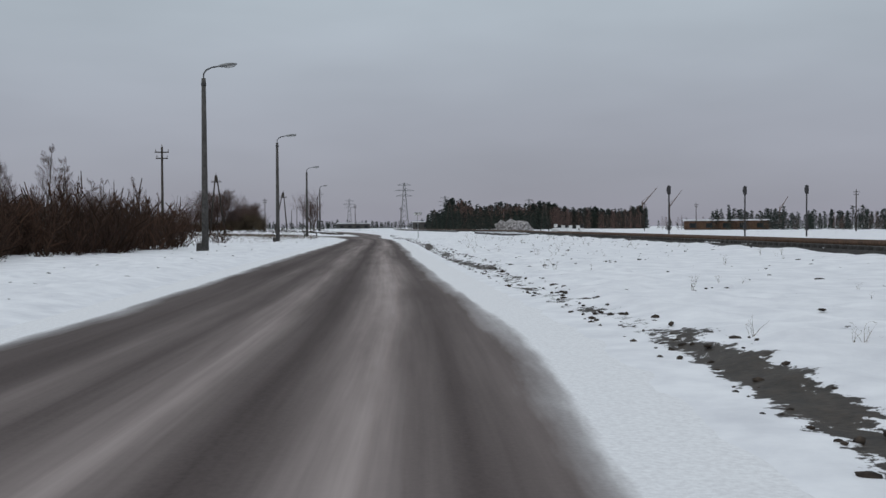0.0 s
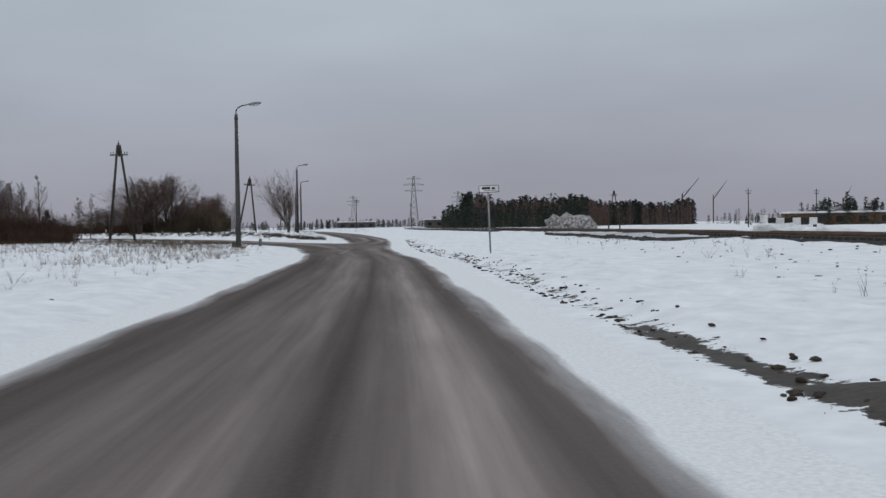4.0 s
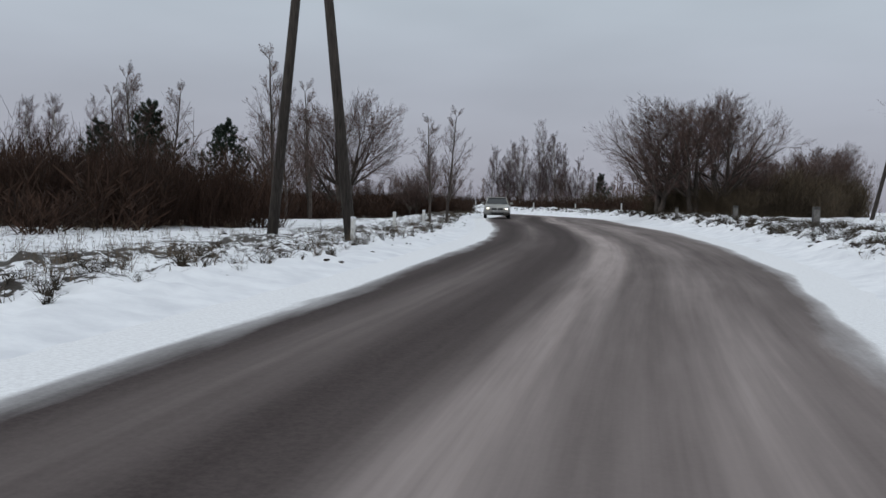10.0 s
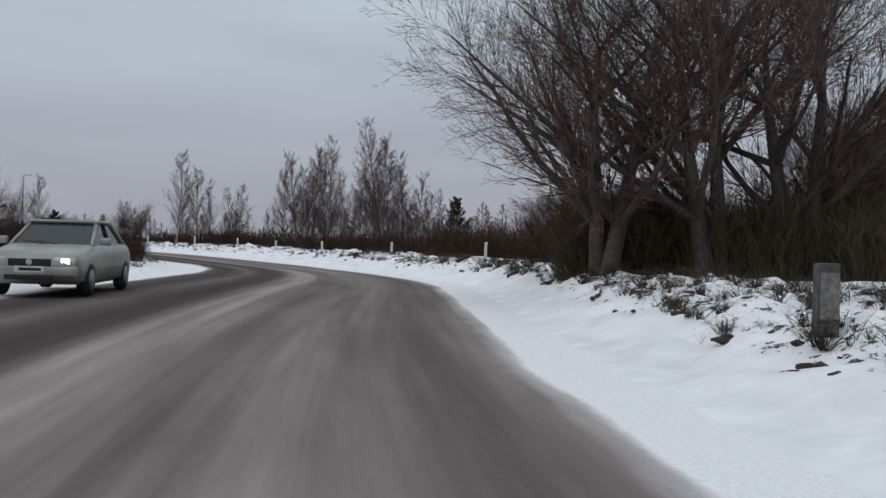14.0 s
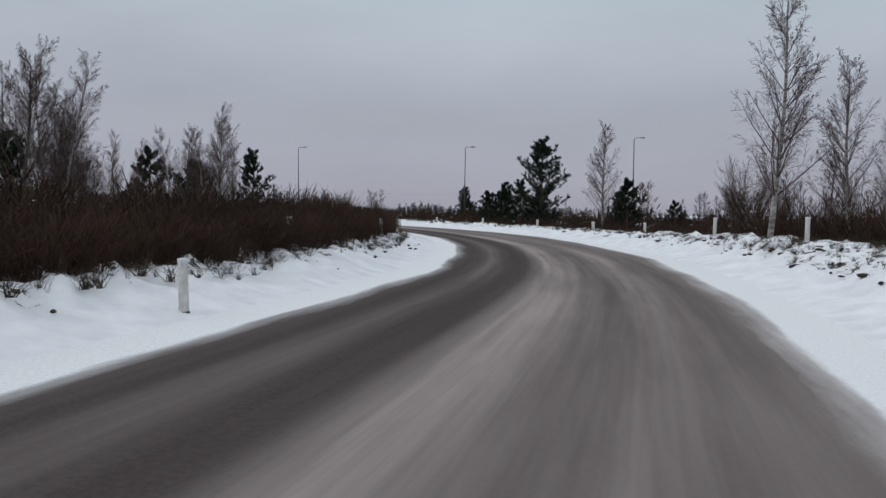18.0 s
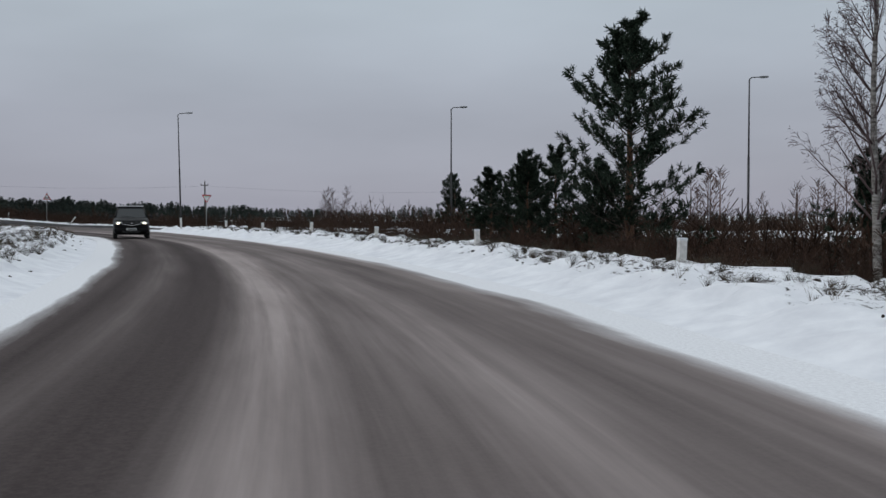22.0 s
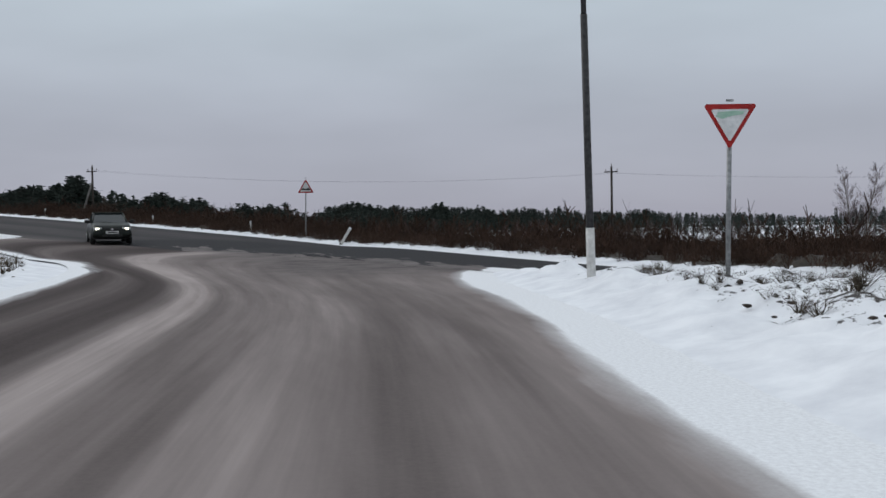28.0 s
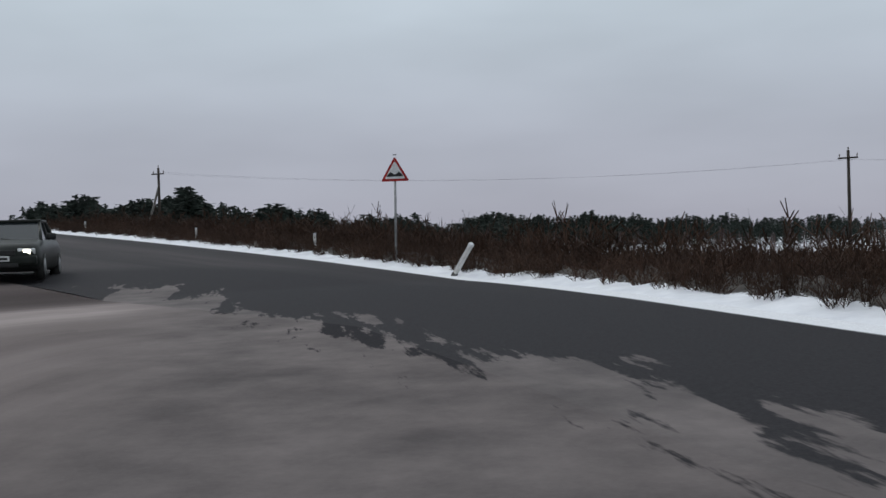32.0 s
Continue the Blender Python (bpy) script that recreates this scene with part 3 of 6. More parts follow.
# where the side road's ice ends: along the wet road, then back beside the swept lane
ICE_SHEET = [(-206.0, 236.6), (-208.2, 235.5), (-211.5, 233.2), (-213.8, 231.7), (-216.0, 229.7), (-220.6, 226.7), (-225.0, 222.6), (-219.0, 224.8), (-214.8, 226.5), (-208.0, 228.6), (-180.0, 231.0), (-180.0, 238.0)]


def road_strip(name, left, right, mat, label, lift=0.03, over=0.9, across=36):
    """A strip between two edges, laid a little proud of the ground; it runs on under the snow at both sides."""
    n = 460
    L, length = resample(left, count=n)
    R, _ = resample(right, count=n)
    w = np.hypot(*(R - L).T)
    u = (R - L) / w[:, None]
    f = np.linspace(0, 1, across)
    verts, lane = [], []
    for i in range(n):
        a, wid = L[i] - u[i] * over, w[i] + 2 * over
        for k in f:
            p = a + u[i] * wid * k
            verts.append((p[0], p[1], 0.0))
            lane.append((k, length * i / (n - 1)))
    verts = np.array(verts)
    crown = lift + 0.03 * np.sin(np.pi * np.tile(f, n))
    verts[:, 2] = rise(verts[:, 0], verts[:, 1]) + crown
    run = np.repeat(np.linspace(0, length, n), across)
    if name == "road_2":                                                # it rises out of the first road without an edge
        verts[:, 2] -= 0.07 * (1 - smooth01(run / 9.0)) + np.where(run < 16, 0.02 * np.array([noise.noise(Vector((a * 0.9, b * 0.5, 0))) for a, b in verts[:, :2]]), 0)
    i = np.arange(n * across).reshape(n, across)
    faces = np.stack([i[:-1, :-1], i[:-1, 1:], i[1:, 1:], i[1:, :-1]], -1).reshape(-1, 4)
    me = mesh_np(name, verts, faces, mat, smooth=True)
    d = land(verts[:, 0], verts[:, 1])[1]
    at = me.attributes.new("shoulder", "FLOAT", "POINT")                # 0 out on the road, 1 at its edge
    value = np.clip(1.0 + (d - 0.10) / 1.35, 0, 1)
    if name == "road_3":
        value = np.clip(1.0 + (d - 0.05) / 0.25, 0, 1)
    at.data.foreach_set("value", value.astype(np.float32))
    x, y = verts[:, 0], verts[:, 1]
    front, lane_edge, on_ice = dist_to(x, y, ICE_SHEET[:7]), dist_to(x, y, ICE_SHEET[6:11]), inside(x, y, ICE_SHEET)
    reach = np.clip(0.5 + np.where(on_ice, 1, -1) * front / 3.0, -0.5, 1.5)
    me.attributes.new("ice", "FLOAT", "POINT").data.foreach_set("value", reach.astype(np.float32))
    broken = smooth01((-203 - x) / 6.0) * np.where(on_ice, smooth01(lane_edge / 2.2), front < lane_edge) * (name == "road_2") if name != "road_3" else smooth01((7.0 - front) / 3.0)
    me.attributes.new("broken", "FLOAT", "POINT").data.foreach_set("value", (broken * np.ones(len(x))).astype(np.float32))
    mixed = smooth01((verts[:, 1] - 92) / 8) * (1 - smooth01((verts[:, 1] - 118) / 14)) if name == "road_1" else (1 - smooth01((run - 16) / 12)) * (name == "road_2")
    me.attributes.new("mixed", "FLOAT", "POINT").data.foreach_set("value", np.asarray(mixed, np.float32) * np.ones(len(verts), np.float32))
    late = smooth01((-168 - x) / 16.0)
    swept = (0.70 * smooth01((-88 - verts[:, 0]) / 25.0) + 0.30 * smooth01((-176 - verts[:, 0]) / 16.0)) * smooth01((0.42 + 0.16 * late - np.tile(f, n)) / 0.08) * (1 - 0.75 * np.exp(-((np.tile(f, n) - 0.285 - 0.13 * late) / 0.032) ** 2)) * (name == "road_2")     # bare where traffic turns in
    swept = np.maximum(swept, 0.85 * smooth01((-172 - verts[:, 0]) / 14.0) * smooth01((4.9 - dist_to(verts[:, 0], verts[:, 1], B_LEFT)) / 1.0) * (name == "road_2"))
    turn_in = A_LEFT[-4:] + B_LEFT[:3]                                  # wheels keep close round the inside of the fork
    swept = np.maximum(swept, 0.85 * np.exp(-((dist_to(x, y, turn_in) - 1.75) / 0.55) ** 2) * smooth01((y - 82) / 10.0) * (1 - smooth01((y - 124) / 10.0)) * (name != "road_3"))
    me.attributes.new("swept", "FLOAT", "POINT").data.foreach_set("value", swept.astype(np.float32))
    layer = me.uv_layers.new(name="lane")
    lv = np.asarray(lane, np.float32)[faces.ravel()]
    layer.data.foreach_set("uv", lv.ravel())
    return tagged(new(name, me), label, "road", kind="structure")


road_strip("road_1", A_LEFT + A2_LEFT[1:], A_RIGHT, ROAD_MAIN, "icy asphalt road with frost between worn wheel tracks", 0.020)
road_strip("road_2", [(-11.0, 97.5), (-12.9, 106.0)] + B_LEFT, [(-7.6, 100.0), (-8.8, 109.0), (-10.6, 117.5)] + B_RIGHT + [(-209.0, 238.2)], ROAD, "winding icy asphalt side road with packed snow edges", 0.034)
road_strip("road_3", M_NEAR, M_FAR, ROAD_WET, "wet dark asphalt road, mostly clear of snow", 0.045)


def lane_dash(p, q, width=0.10):
    p, q = Vector((*p, 0.0)), Vector((*q, 0.0))
    side = (q - p).cross(Vector((0, 0, 1))).normalized() * width / 2
    rg, bm = random.Random(5), bmesh.new()
    n = 14
    rows = []
    for i in range(n + 1):
        c = p.lerp(q, i / n) + Vector((0, 0, 0.066))
        rows.append([bm.verts.new(c + side * k * rg.uniform(0.6, 1.1) - Vector((0, 0, z))) for k, z in ((-1, 0.03), (-0.9, 0), (0.9, 0), (1, 0.03))])
    for a, b in zip(rows[:-1], rows[1:]):
        for i in range(3):
            bm.faces.new((a[i], a[i + 1], b[i + 1], b[i]))
    me = bpy.data.meshes.new("lane_marking")
    bm.to_mesh(me)
    bm.free()
    me.materials.append(speckled("worn_road_paint", (0.16, 0.15, 0.145), (0.46, 0.45, 0.43), 9, 0.8, stretch=(1, 1, 1)))
    tagged(new("lane_marking", me), "worn white painted dash on icy asphalt", "lane marking", kind="structure")


def verge(line, side, label, s0=0.0, s1=1.0):
    """The snowy edge of a road, in finer relief than the open land; side +1 lies to the right of its run."""
    p, ln = resample(line, step=0.32)
    p = p[int(len(p) * s0):int(len(p) * s1)]
    d = np.gradient(p, axis=0)
    d /= np.hypot(*d.T)[:, None] + 1e-9
    nrm = np.column_stack([d[:, 1], -d[:, 0]]) * side
    off = np.concatenate([[-0.35, -0.12, 0.06, 0.2, 0.36], np.arange(0.55, 4.3, 0.22), [4.6]])
    q = p[:, None] + nrm[:, None] * off[None, :, None]
    x, y = q[..., 0].ravel(), q[..., 1].ravel()
    z, dd = land(x, y)
    amp = smooth01((dd - 0.5) / 1.2) * (0.06 + 0.11 * smooth01((-17 - x) / 8.0) * (y > 124))
    rel = np.array([noise.fractal(Vector((a * 1.5, b * 1.5, 0.0)), 0.75, 2.2, 4) for a, b in zip(x, y)])
    z = z + amp * np.maximum(rel, -0.5) - 0.16 * (np.tile(off, len(p)) > 4.4) + 0.012 * rel * (dd > 0) - 0.06 * (np.tile(off, len(p)) < -0.2)
    n, k = len(p), len(off)
    i = np.arange(n * k).reshape(n, k)
    faces = np.stack([i[:-1, :-1], i[:-1, 1:], i[1:, 1:], i[1:, :-1]], -1).reshape(-1, 4)
    if side < 0:
        faces = faces[:, ::-1]
    me = mesh_np("verge", np.column_stack([x, y, z]), faces[:, ::-1].copy(), SNOW, smooth=True)
    me.attributes.new("cover", "FLOAT", "POINT").data.foreach_set("value", (cover_of(x, y, dd) - 0.10 * np.clip(rel, -0.3, 0.6) * (dd > 0.8)).astype(np.float32))
    return tagged(new("verge", me), label, "verge", kind="structure")


verge(A_LEFT[1:], -1, "snowy verge with clods beside the icy road")
verge(A_RIGHT[1:14], 1, "snowy verge with a muddy strip turned up by a plough")
verge(A2_LEFT[:6], -1, "snowy verge of the main road past the junction")
verge(B_LEFT[:-1], -1, "snow bank beside the winding side road")
verge(B_RIGHT, 1, "lumpy snow bank with dark turf beside the side road")
verge(M_FAR, 1, "narrow snow strip beyond the wet road", 0.1, 0.8)
verge(M_NEAR[:5], -1, "snowy corner between the two roads")
lane_dash((-9.05, 96.0), (-9.55, 103.2))


# ---------------------------------------------------------------- trees
def grow(rng, segs, p, d, length, r, level, spec):
    """Branches by recursion; rows go to segs[level]."""
    n = spec["steps"][level]
    for k in range(n):
        t0, t1 = k / n, (k + 1) / n
        w = spec["wander"][level]
        d = d + np.array([rng.gauss(0, w), rng.gauss(0, w), rng.gauss(0, w * 0.6) + spec["up"][level]])
        d = d / np.linalg.norm(d)
        q = p + d * (length / n)
        ra, rb = r * (1 - t0 * 0.75), r * (1 - t1 * 0.75)
        segs[level].append((*p, *q, ra, rb))
        if level + 1 < len(spec["steps"]) and t1 > spec["bare"][level]:
            for _ in range(spec["kids"][level]):
                az, sp = rng.uniform(0, 2 * math.pi), spec["spread"][level] * rng.uniform(0.75, 1.2)
                side = np.cross(d, (math.cos(az), math.sin(az), 0.3))
                side = side / (np.linalg.norm(side) + 1e-9)
                nd = d * math.cos(sp) + side * math.sin(sp)
                kl = length * spec["ratio"][level] * rng.uniform(0.7, 1.15) * (1.15 - spec["taper"] * t1)
                grow(rng, segs, q.copy(), nd, kl, max(rb * spec.get("thin", 0.6), 0.0005), level + 1, spec)
        p = q


SPREADING = dict(steps=[4, 5, 4, 3, 2], kids=[4, 3, 2, 2, 0], spread=[0.98, 0.58, 0.46, 0.42, 0], ratio=[0.80, 0.52, 0.50, 0.55, 0], bare=[0.20, 0.16, 0.08, 0.0, 0],
                 wander=[0.05, 0.08, 0.08, 0.08, 0.09], up=[0.02, 0.06, 0.05, 0.05, 0.04], taper=0.46)
BIRCH = dict(thin=0.34, steps=[14, 5, 3, 2], kids=[4, 3, 3, 0], spread=[0.72, 0.48, 0.55, 0], ratio=[0.31, 0.46, 0.62, 0], bare=[0.16, 0.10, 0.0, 0],
             wander=[0.025, 0.05, 0.10, 0.14], up=[0.05, 0.07, -0.02, -0.22], taper=0.80)
VASE = dict(steps=[2, 6, 4, 3], kids=[8, 3, 3, 0], spread=[0.60, 0.42, 0.5, 0], ratio=[2.9, 0.42, 0.5, 0], bare=[0.3, 0.15, 0.0, 0],
            wander=[0.04, 0.07, 0.12, 0.14], up=[0.1, 0.05, 0.05, 0.04], taper=0.3)
SLIM = dict(thin=0.38, steps=[9, 4, 3, 2], kids=[4, 3, 2, 0], spread=[0.7, 0.5, 0.6, 0], ratio=[0.36, 0.55, 0.7, 0], bare=[0.12, 0.1, 0.0, 0],
            wander=[0.03, 0.06, 0.12, 0.15], up=[0.05, 0.06, 0.04, 0.0], taper=0.85)


def blades_np(segs):
    """Fine twigs: one narrow tapered blade each, turned at random."""
    q = np.asarray(segs, float)
    a, b = q[:, :3], q[:, 3:6]
    rs = np.random.RandomState(len(q))
    side = np.cross(b - a, rs.normal(size=(len(q), 3)))
    side /= np.linalg.norm(side, axis=1, keepdims=True) + 1e-9
    v = np.stack([a - side * q[:, 6:7], a + side * q[:, 6:7], b + side * q[:, 7:8], b - side * q[:, 7:8]], 1)
    return v.reshape(-1, 3), np.arange(len(q) * 4).reshape(-1, 4)


def bare_tree(seed, height, spec, bark, twig, label, trunk_r=None, trunks=1, lean=0.0):
    rng = random.Random(seed)
    root = empty("tree", label, "tree")
    segs = [[] for _ in spec["steps"]]
    for k in range(trunks):
        d = np.array([lean + (0.16 * math.cos(k * 2.2) if trunks > 1 else 0), (0.16 * math.sin(k * 2.2) if trunks > 1 else 0), 1.0])
        base = np.array([0.03 * math.cos(k * 2.2) * (trunks > 1), 0.03 * math.sin(k * 2.2) * (trunks > 1), -0.03])
        grow(rng, segs, base, d / np.linalg.norm(d), 1.0, (trunk_r or height * 0.0125) / height, 0, spec)
    top = max(s[5] for level in segs for s in level)
    k = height / top
    for lv in range(len(segs)):
        segs[lv] = [tuple(c * k for c in s[:6]) + ((s[6] * height, s[7] * height) if lv < 2 else (max(s[6] * height * 0.55, 0.0046), max(s[7] * height * 0.55, 0.0030))) for s in segs[lv]]
    v, f = tubes_np(segs[0], 8)
    tagged(part_mesh("trunk", mesh_np("trunk", v, f, bark, True), root), kind="stuff" if trunks > 1 else "")
    v, f = tubes_np(segs[1], 5)
    tagged(part_mesh("branchwork", mesh_np("branchwork", v, f, twig if bark is BIRCH_BARK else bark, True), root), kind="stuff")
    fine = [s for lv in segs[2:] for s in lv]
    v, f = blades_np(fine)
    tagged(part_mesh("crown", mesh_np("crown", v, f, twig), root), kind="stuff")
    return root


def tuft(rng, n=15, length=0.16, width=0.012):
    """Needles round the end of a shoot: narrow blades, two triangles each, as quads."""
    out = []
    for _ in range(n):
        az, el = rng.uniform(0, 2 * math.pi), rng.uniform(0.15, 1.35)
        d = np.array([math.cos(az) * math.cos(el), math.sin(az) * math.cos(el), math.sin(el)])
        s = np.cross(d, (rng.gauss(0, 1), rng.gauss(0, 1), rng.gauss(0, 1)))
        s = s / (np.linalg.norm(s) + 1e-9) * width
        b = np.array([0, 0, rng.uniform(0, length * 1.4)])
        t = b + d * length
        out.append([b - s, b + s, t + s * 0.3, t - s * 0.3])
    return np.array(out)


def pine(seed, height, label, radius=0.42, dense=0.95, needle=0.17):
    rng = random.Random(seed)
    root = empty("pine_tree", label, "tree")
    trunk, limbs, ends = [], [], []
    p = np.array([0, 0, -0.4])
    steps = 12
    for k in range(steps):
        q = np.array([rng.gauss(0, 0.03), rng.gauss(0, 0.03), height * (k + 1) / steps])
        trunk.append((*p, *q, 0.022 * height * (1 - k / steps) + 0.01, 0.022 * height * (1 - (k + 1) / steps) + 0.01))
        t = (k + 0.5) / steps
        if t > 0.03:
            for _ in range(int(7 * dense)):
                az = rng.uniform(0, 2 * math.pi)
                prof = min(1.0, (t + 0.16) / 0.30) * (1.0 - t) ** 0.65 + 0.06
                ln = height * radius * prof * rng.uniform(0.40, 1.18)
                d = np.array([math.cos(az), math.sin(az), rng.uniform(-0.05, 0.35) + 0.5 * t])
                d = d / np.linalg.norm(d)
                b = p + (q - p) * rng.random()
                m = 4
                for j in range(m):
                    d = d + np.array([rng.gauss(0, 0.08), rng.gauss(0, 0.08), 0.10])
                    d = d / np.linalg.norm(d)
                    e = b + d * ln / m
                    limbs.append((*b, *e, 0.018 * height / 6 * (1 - j / m) + 0.006, 0.018 * height / 6 * (1 - (j + 1) / m) + 0.005))
                    if j > 0:
                        for _ in range(4):
                            sd = d * 0.5 + np.array([rng.gauss(0, 0.5), rng.gauss(0, 0.5), rng.uniform(0.1, 0.7)])
                            sd = sd / np.linalg.norm(sd)
                            g = e + sd * ln * rng.uniform(0.10, 0.24)
                            limbs.append((*e, *g, 0.007, 0.004))
                            ends.append((g, sd))
                    b = e
                ends.append((b, d))
        p = q
    ends.append((p, np.array([0, 0, 1.0])))
    v, f = tubes_np(trunk, 8)
    part_mesh("trunk", mesh_np("trunk", v, f, PINE_BARK, True), root)
    v, f = tubes_np(limbs, 3)
    tagged(part_mesh("branchwork", mesh_np("branchwork", v, f, BARK), root), kind="stuff")
    kinds = [tuft(rng, 18, needle, needle * 0.13) for _ in range(5)]
    quads = []
    for g, sd in ends:
        z = sd
        x = np.cross(z, (0.3, 1, 0.1))
        x = x / np.linalg.norm(x)
        y = np.cross(z, x)
        quads.append(kinds[rng.randrange(5)] @ np.array([x, y, z]) + (g - z * needle * 0.9))
    v = np.concatenate(quads).reshape(-1, 3)
    part_mesh("needles", mesh_np("needles", v, np.arange(len(v)).reshape(-1, 4), NEEDLES), root, "dark green needles")["kind"] = "stuff"
    return root


BARE = {
    "willow": (bare_tree(3, 9.6, SPREADING, BARK, TWIG, "large bare willow with a wide round crown", 0.26, 2),
               bare_tree(8, 8.6, SPREADING, BARK, TWIG, "large bare willow with a wide round crown", 0.22, 2)),
    "birch": (bare_tree(21, 10.5, BIRCH, BIRCH_BARK, TWIG_BIRCH, "slender bare birch with a pale trunk"),
              bare_tree(22, 9.5, BIRCH, BIRCH_BARK, TWIG_BIRCH, "slender bare birch with a pale trunk", None, 2),
              bare_tree(23, 8.0, BIRCH, BIRCH_BARK, TWIG_BIRCH, "slender bare birch with a pale trunk", None, 1, 0.10)),
    "vase": (bare_tree(31, 6.0, VASE, BARK, TWIG, "bare young tree with many upright stems", 0.13),
             bare_tree(32, 5.2, VASE, BARK, TWIG, "bare young tree with many upright stems", 0.12)),
    "slim": (bare_tree(41, 7.0, SLIM, BARK, TWIG, "thin bare tree at the edge of the scrub"),
             bare_tree(42, 6.0, SLIM, BARK, TWIG, "thin bare tree at the edge of the scrub")),
    "pine": (pine(51, 7.6, "dark green pine standing in brown scrub", 0.43, 1.35), pine(52, 4.2, "small dark green pine in brown scrub", 0.46, 0.85, 0.15),
             pine(53, 6.0, "dark green pine standing in brown scrub", 0.44)),
}
PLACED = {}


def plant(kind, which, x, y, height, turn=0.0, label=""):
    """Sets the first tree of a kind in place, and copies it from then on."""
    ob = BARE[kind][which]
    base = {"willow": (9.6, 8.6), "birch": (10.5, 9.5, 8.0), "vase": (6.0, 5.2), "slim": (7.0, 6.0), "pine": (7.6, 4.2, 6.0)}[kind][which]
    m = pose(x, y, gz(x, y), 0, 0, turn) @ Matrix.Scale(height / base, 4)
    if (kind, which) not in PLACED:
        PLACED[kind, which] = ob
        ob.matrix_basis = m
        t = ob
    else:
        t = copy_thing(ob, Matrix())
        t.matrix_basis = m
    if label:
        tagged(t, label)
    return t


# ---------------------------------------------------------------- scrub and far woods
def shrub_template(seed, stems=18, twigs=6, thick=1.0, upright=1.0):
    """A leafless bush: leaning stems with a haze of fine twigs round them."""
    rng = random.Random(seed)
    segs, fine = [], []
    for _ in range(stems):
        az, ln = rng.uniform(0, 6.28), rng.uniform(0.45, 0.95)
        sp = rng.uniform(0.05, 0.85) / upright
        d = np.array([math.cos(az) * sp, math.sin(az) * sp, 1.0])
        d = d / np.linalg.norm(d)
        p = np.array([math.cos(az) * 0.2, math.sin(az) * 0.2, -0.12]) * rng.uniform(0.2, 1)
        for k in range(2):
            q = p + d * ln / 2
            segs.append((*p, *q, 0.0068 * min(1.0, thick) * (1 - k * 0.4), 0.0068 * min(1.0, thick) * (0.6 - k * 0.35)))
            for _ in range(twigs):
                td = d * 0.7 + np.array([rng.gauss(0, 0.55), rng.gauss(0, 0.55), rng.uniform(-0.1, 0.5)])
                td = td / np.linalg.norm(td)
                b = p + (q - p) * rng.random()
                e = b + td * rng.uniform(0.10, 0.34)
                fine.append((*b, *e, 0.0052 * thick, 0.0030 * thick))
            d = d + np.array([rng.gauss(0, 0.22), rng.gauss(0, 0.22), 0.05])
            d = d / np.linalg.norm(d)
            p = q
    return blades_np(segs + fine)


SHRUBS = [shrub_template(100 + k) for k in range(5)]
SHRUBS_TALL = [shrub_template(120 + k, 22, 8, 0.6, 1.25) for k in range(4)]
SHRUBS_FAR = [shrub_template(110 + k, 9, 5, 2.0) for k in range(4)]


def scatter(name, spots, mat, label, category, templates, clear=2.2):
    """Many templates joined to one mesh. Rows: x, y, height, width factor."""
    rng = random.Random(len(spots))
    vs, fs, base = [], [], 0
    zs, ds = land(np.array([s[0] for s in spots]), np.array([s[1] for s in spots]))
    spots, zs = [s for s, d in zip(spots, ds) if d > clear], zs[ds > clear]
    for (x, y, h, w), z in zip(spots, zs):
        v, f = templates[rng.randrange(len(templates))]
        a = rng.uniform(0, 6.28)
        c, s = math.cos(a) * h * w, math.sin(a) * h * w
        q = np.column_stack([v[:, 0] * c - v[:, 1] * s + x, v[:, 0] * s + v[:, 1] * c + y, v[:, 2] * h + z])
        vs.append(q)
        fs.append(f + base)
        base += len(v)
    return tagged(new(name, mesh_np(name, np.concatenate(vs), np.concatenate(fs), mat)), label, category, kind="stuff")


def along(line, side, near, far, step, rng, lo, hi, s0=0.0, s1=1.0, gaps=0.0):
    """Spots beside a polyline: side +1 is to the right of its run."""
    p, ln = resample(line, step=1.0)
    out = []
    for i in range(int(len(p) * s0), int(len(p) * s1) - 1):
        d = p[i + 1] - p[i]
        d = d / (np.hypot(*d) + 1e-9)
        nrm = np.array([d[1], -d[0]]) * side
        for _ in range(step):
            if rng.random() < gaps:
                continue
            o = near + (far - near) * rng.random() ** 1.4
            q = p[i] + nrm * o + d * rng.random()
            out.append((q[0], q[1], rng.uniform(lo, hi), rng.uniform(0.7, 1.2)))
    return out


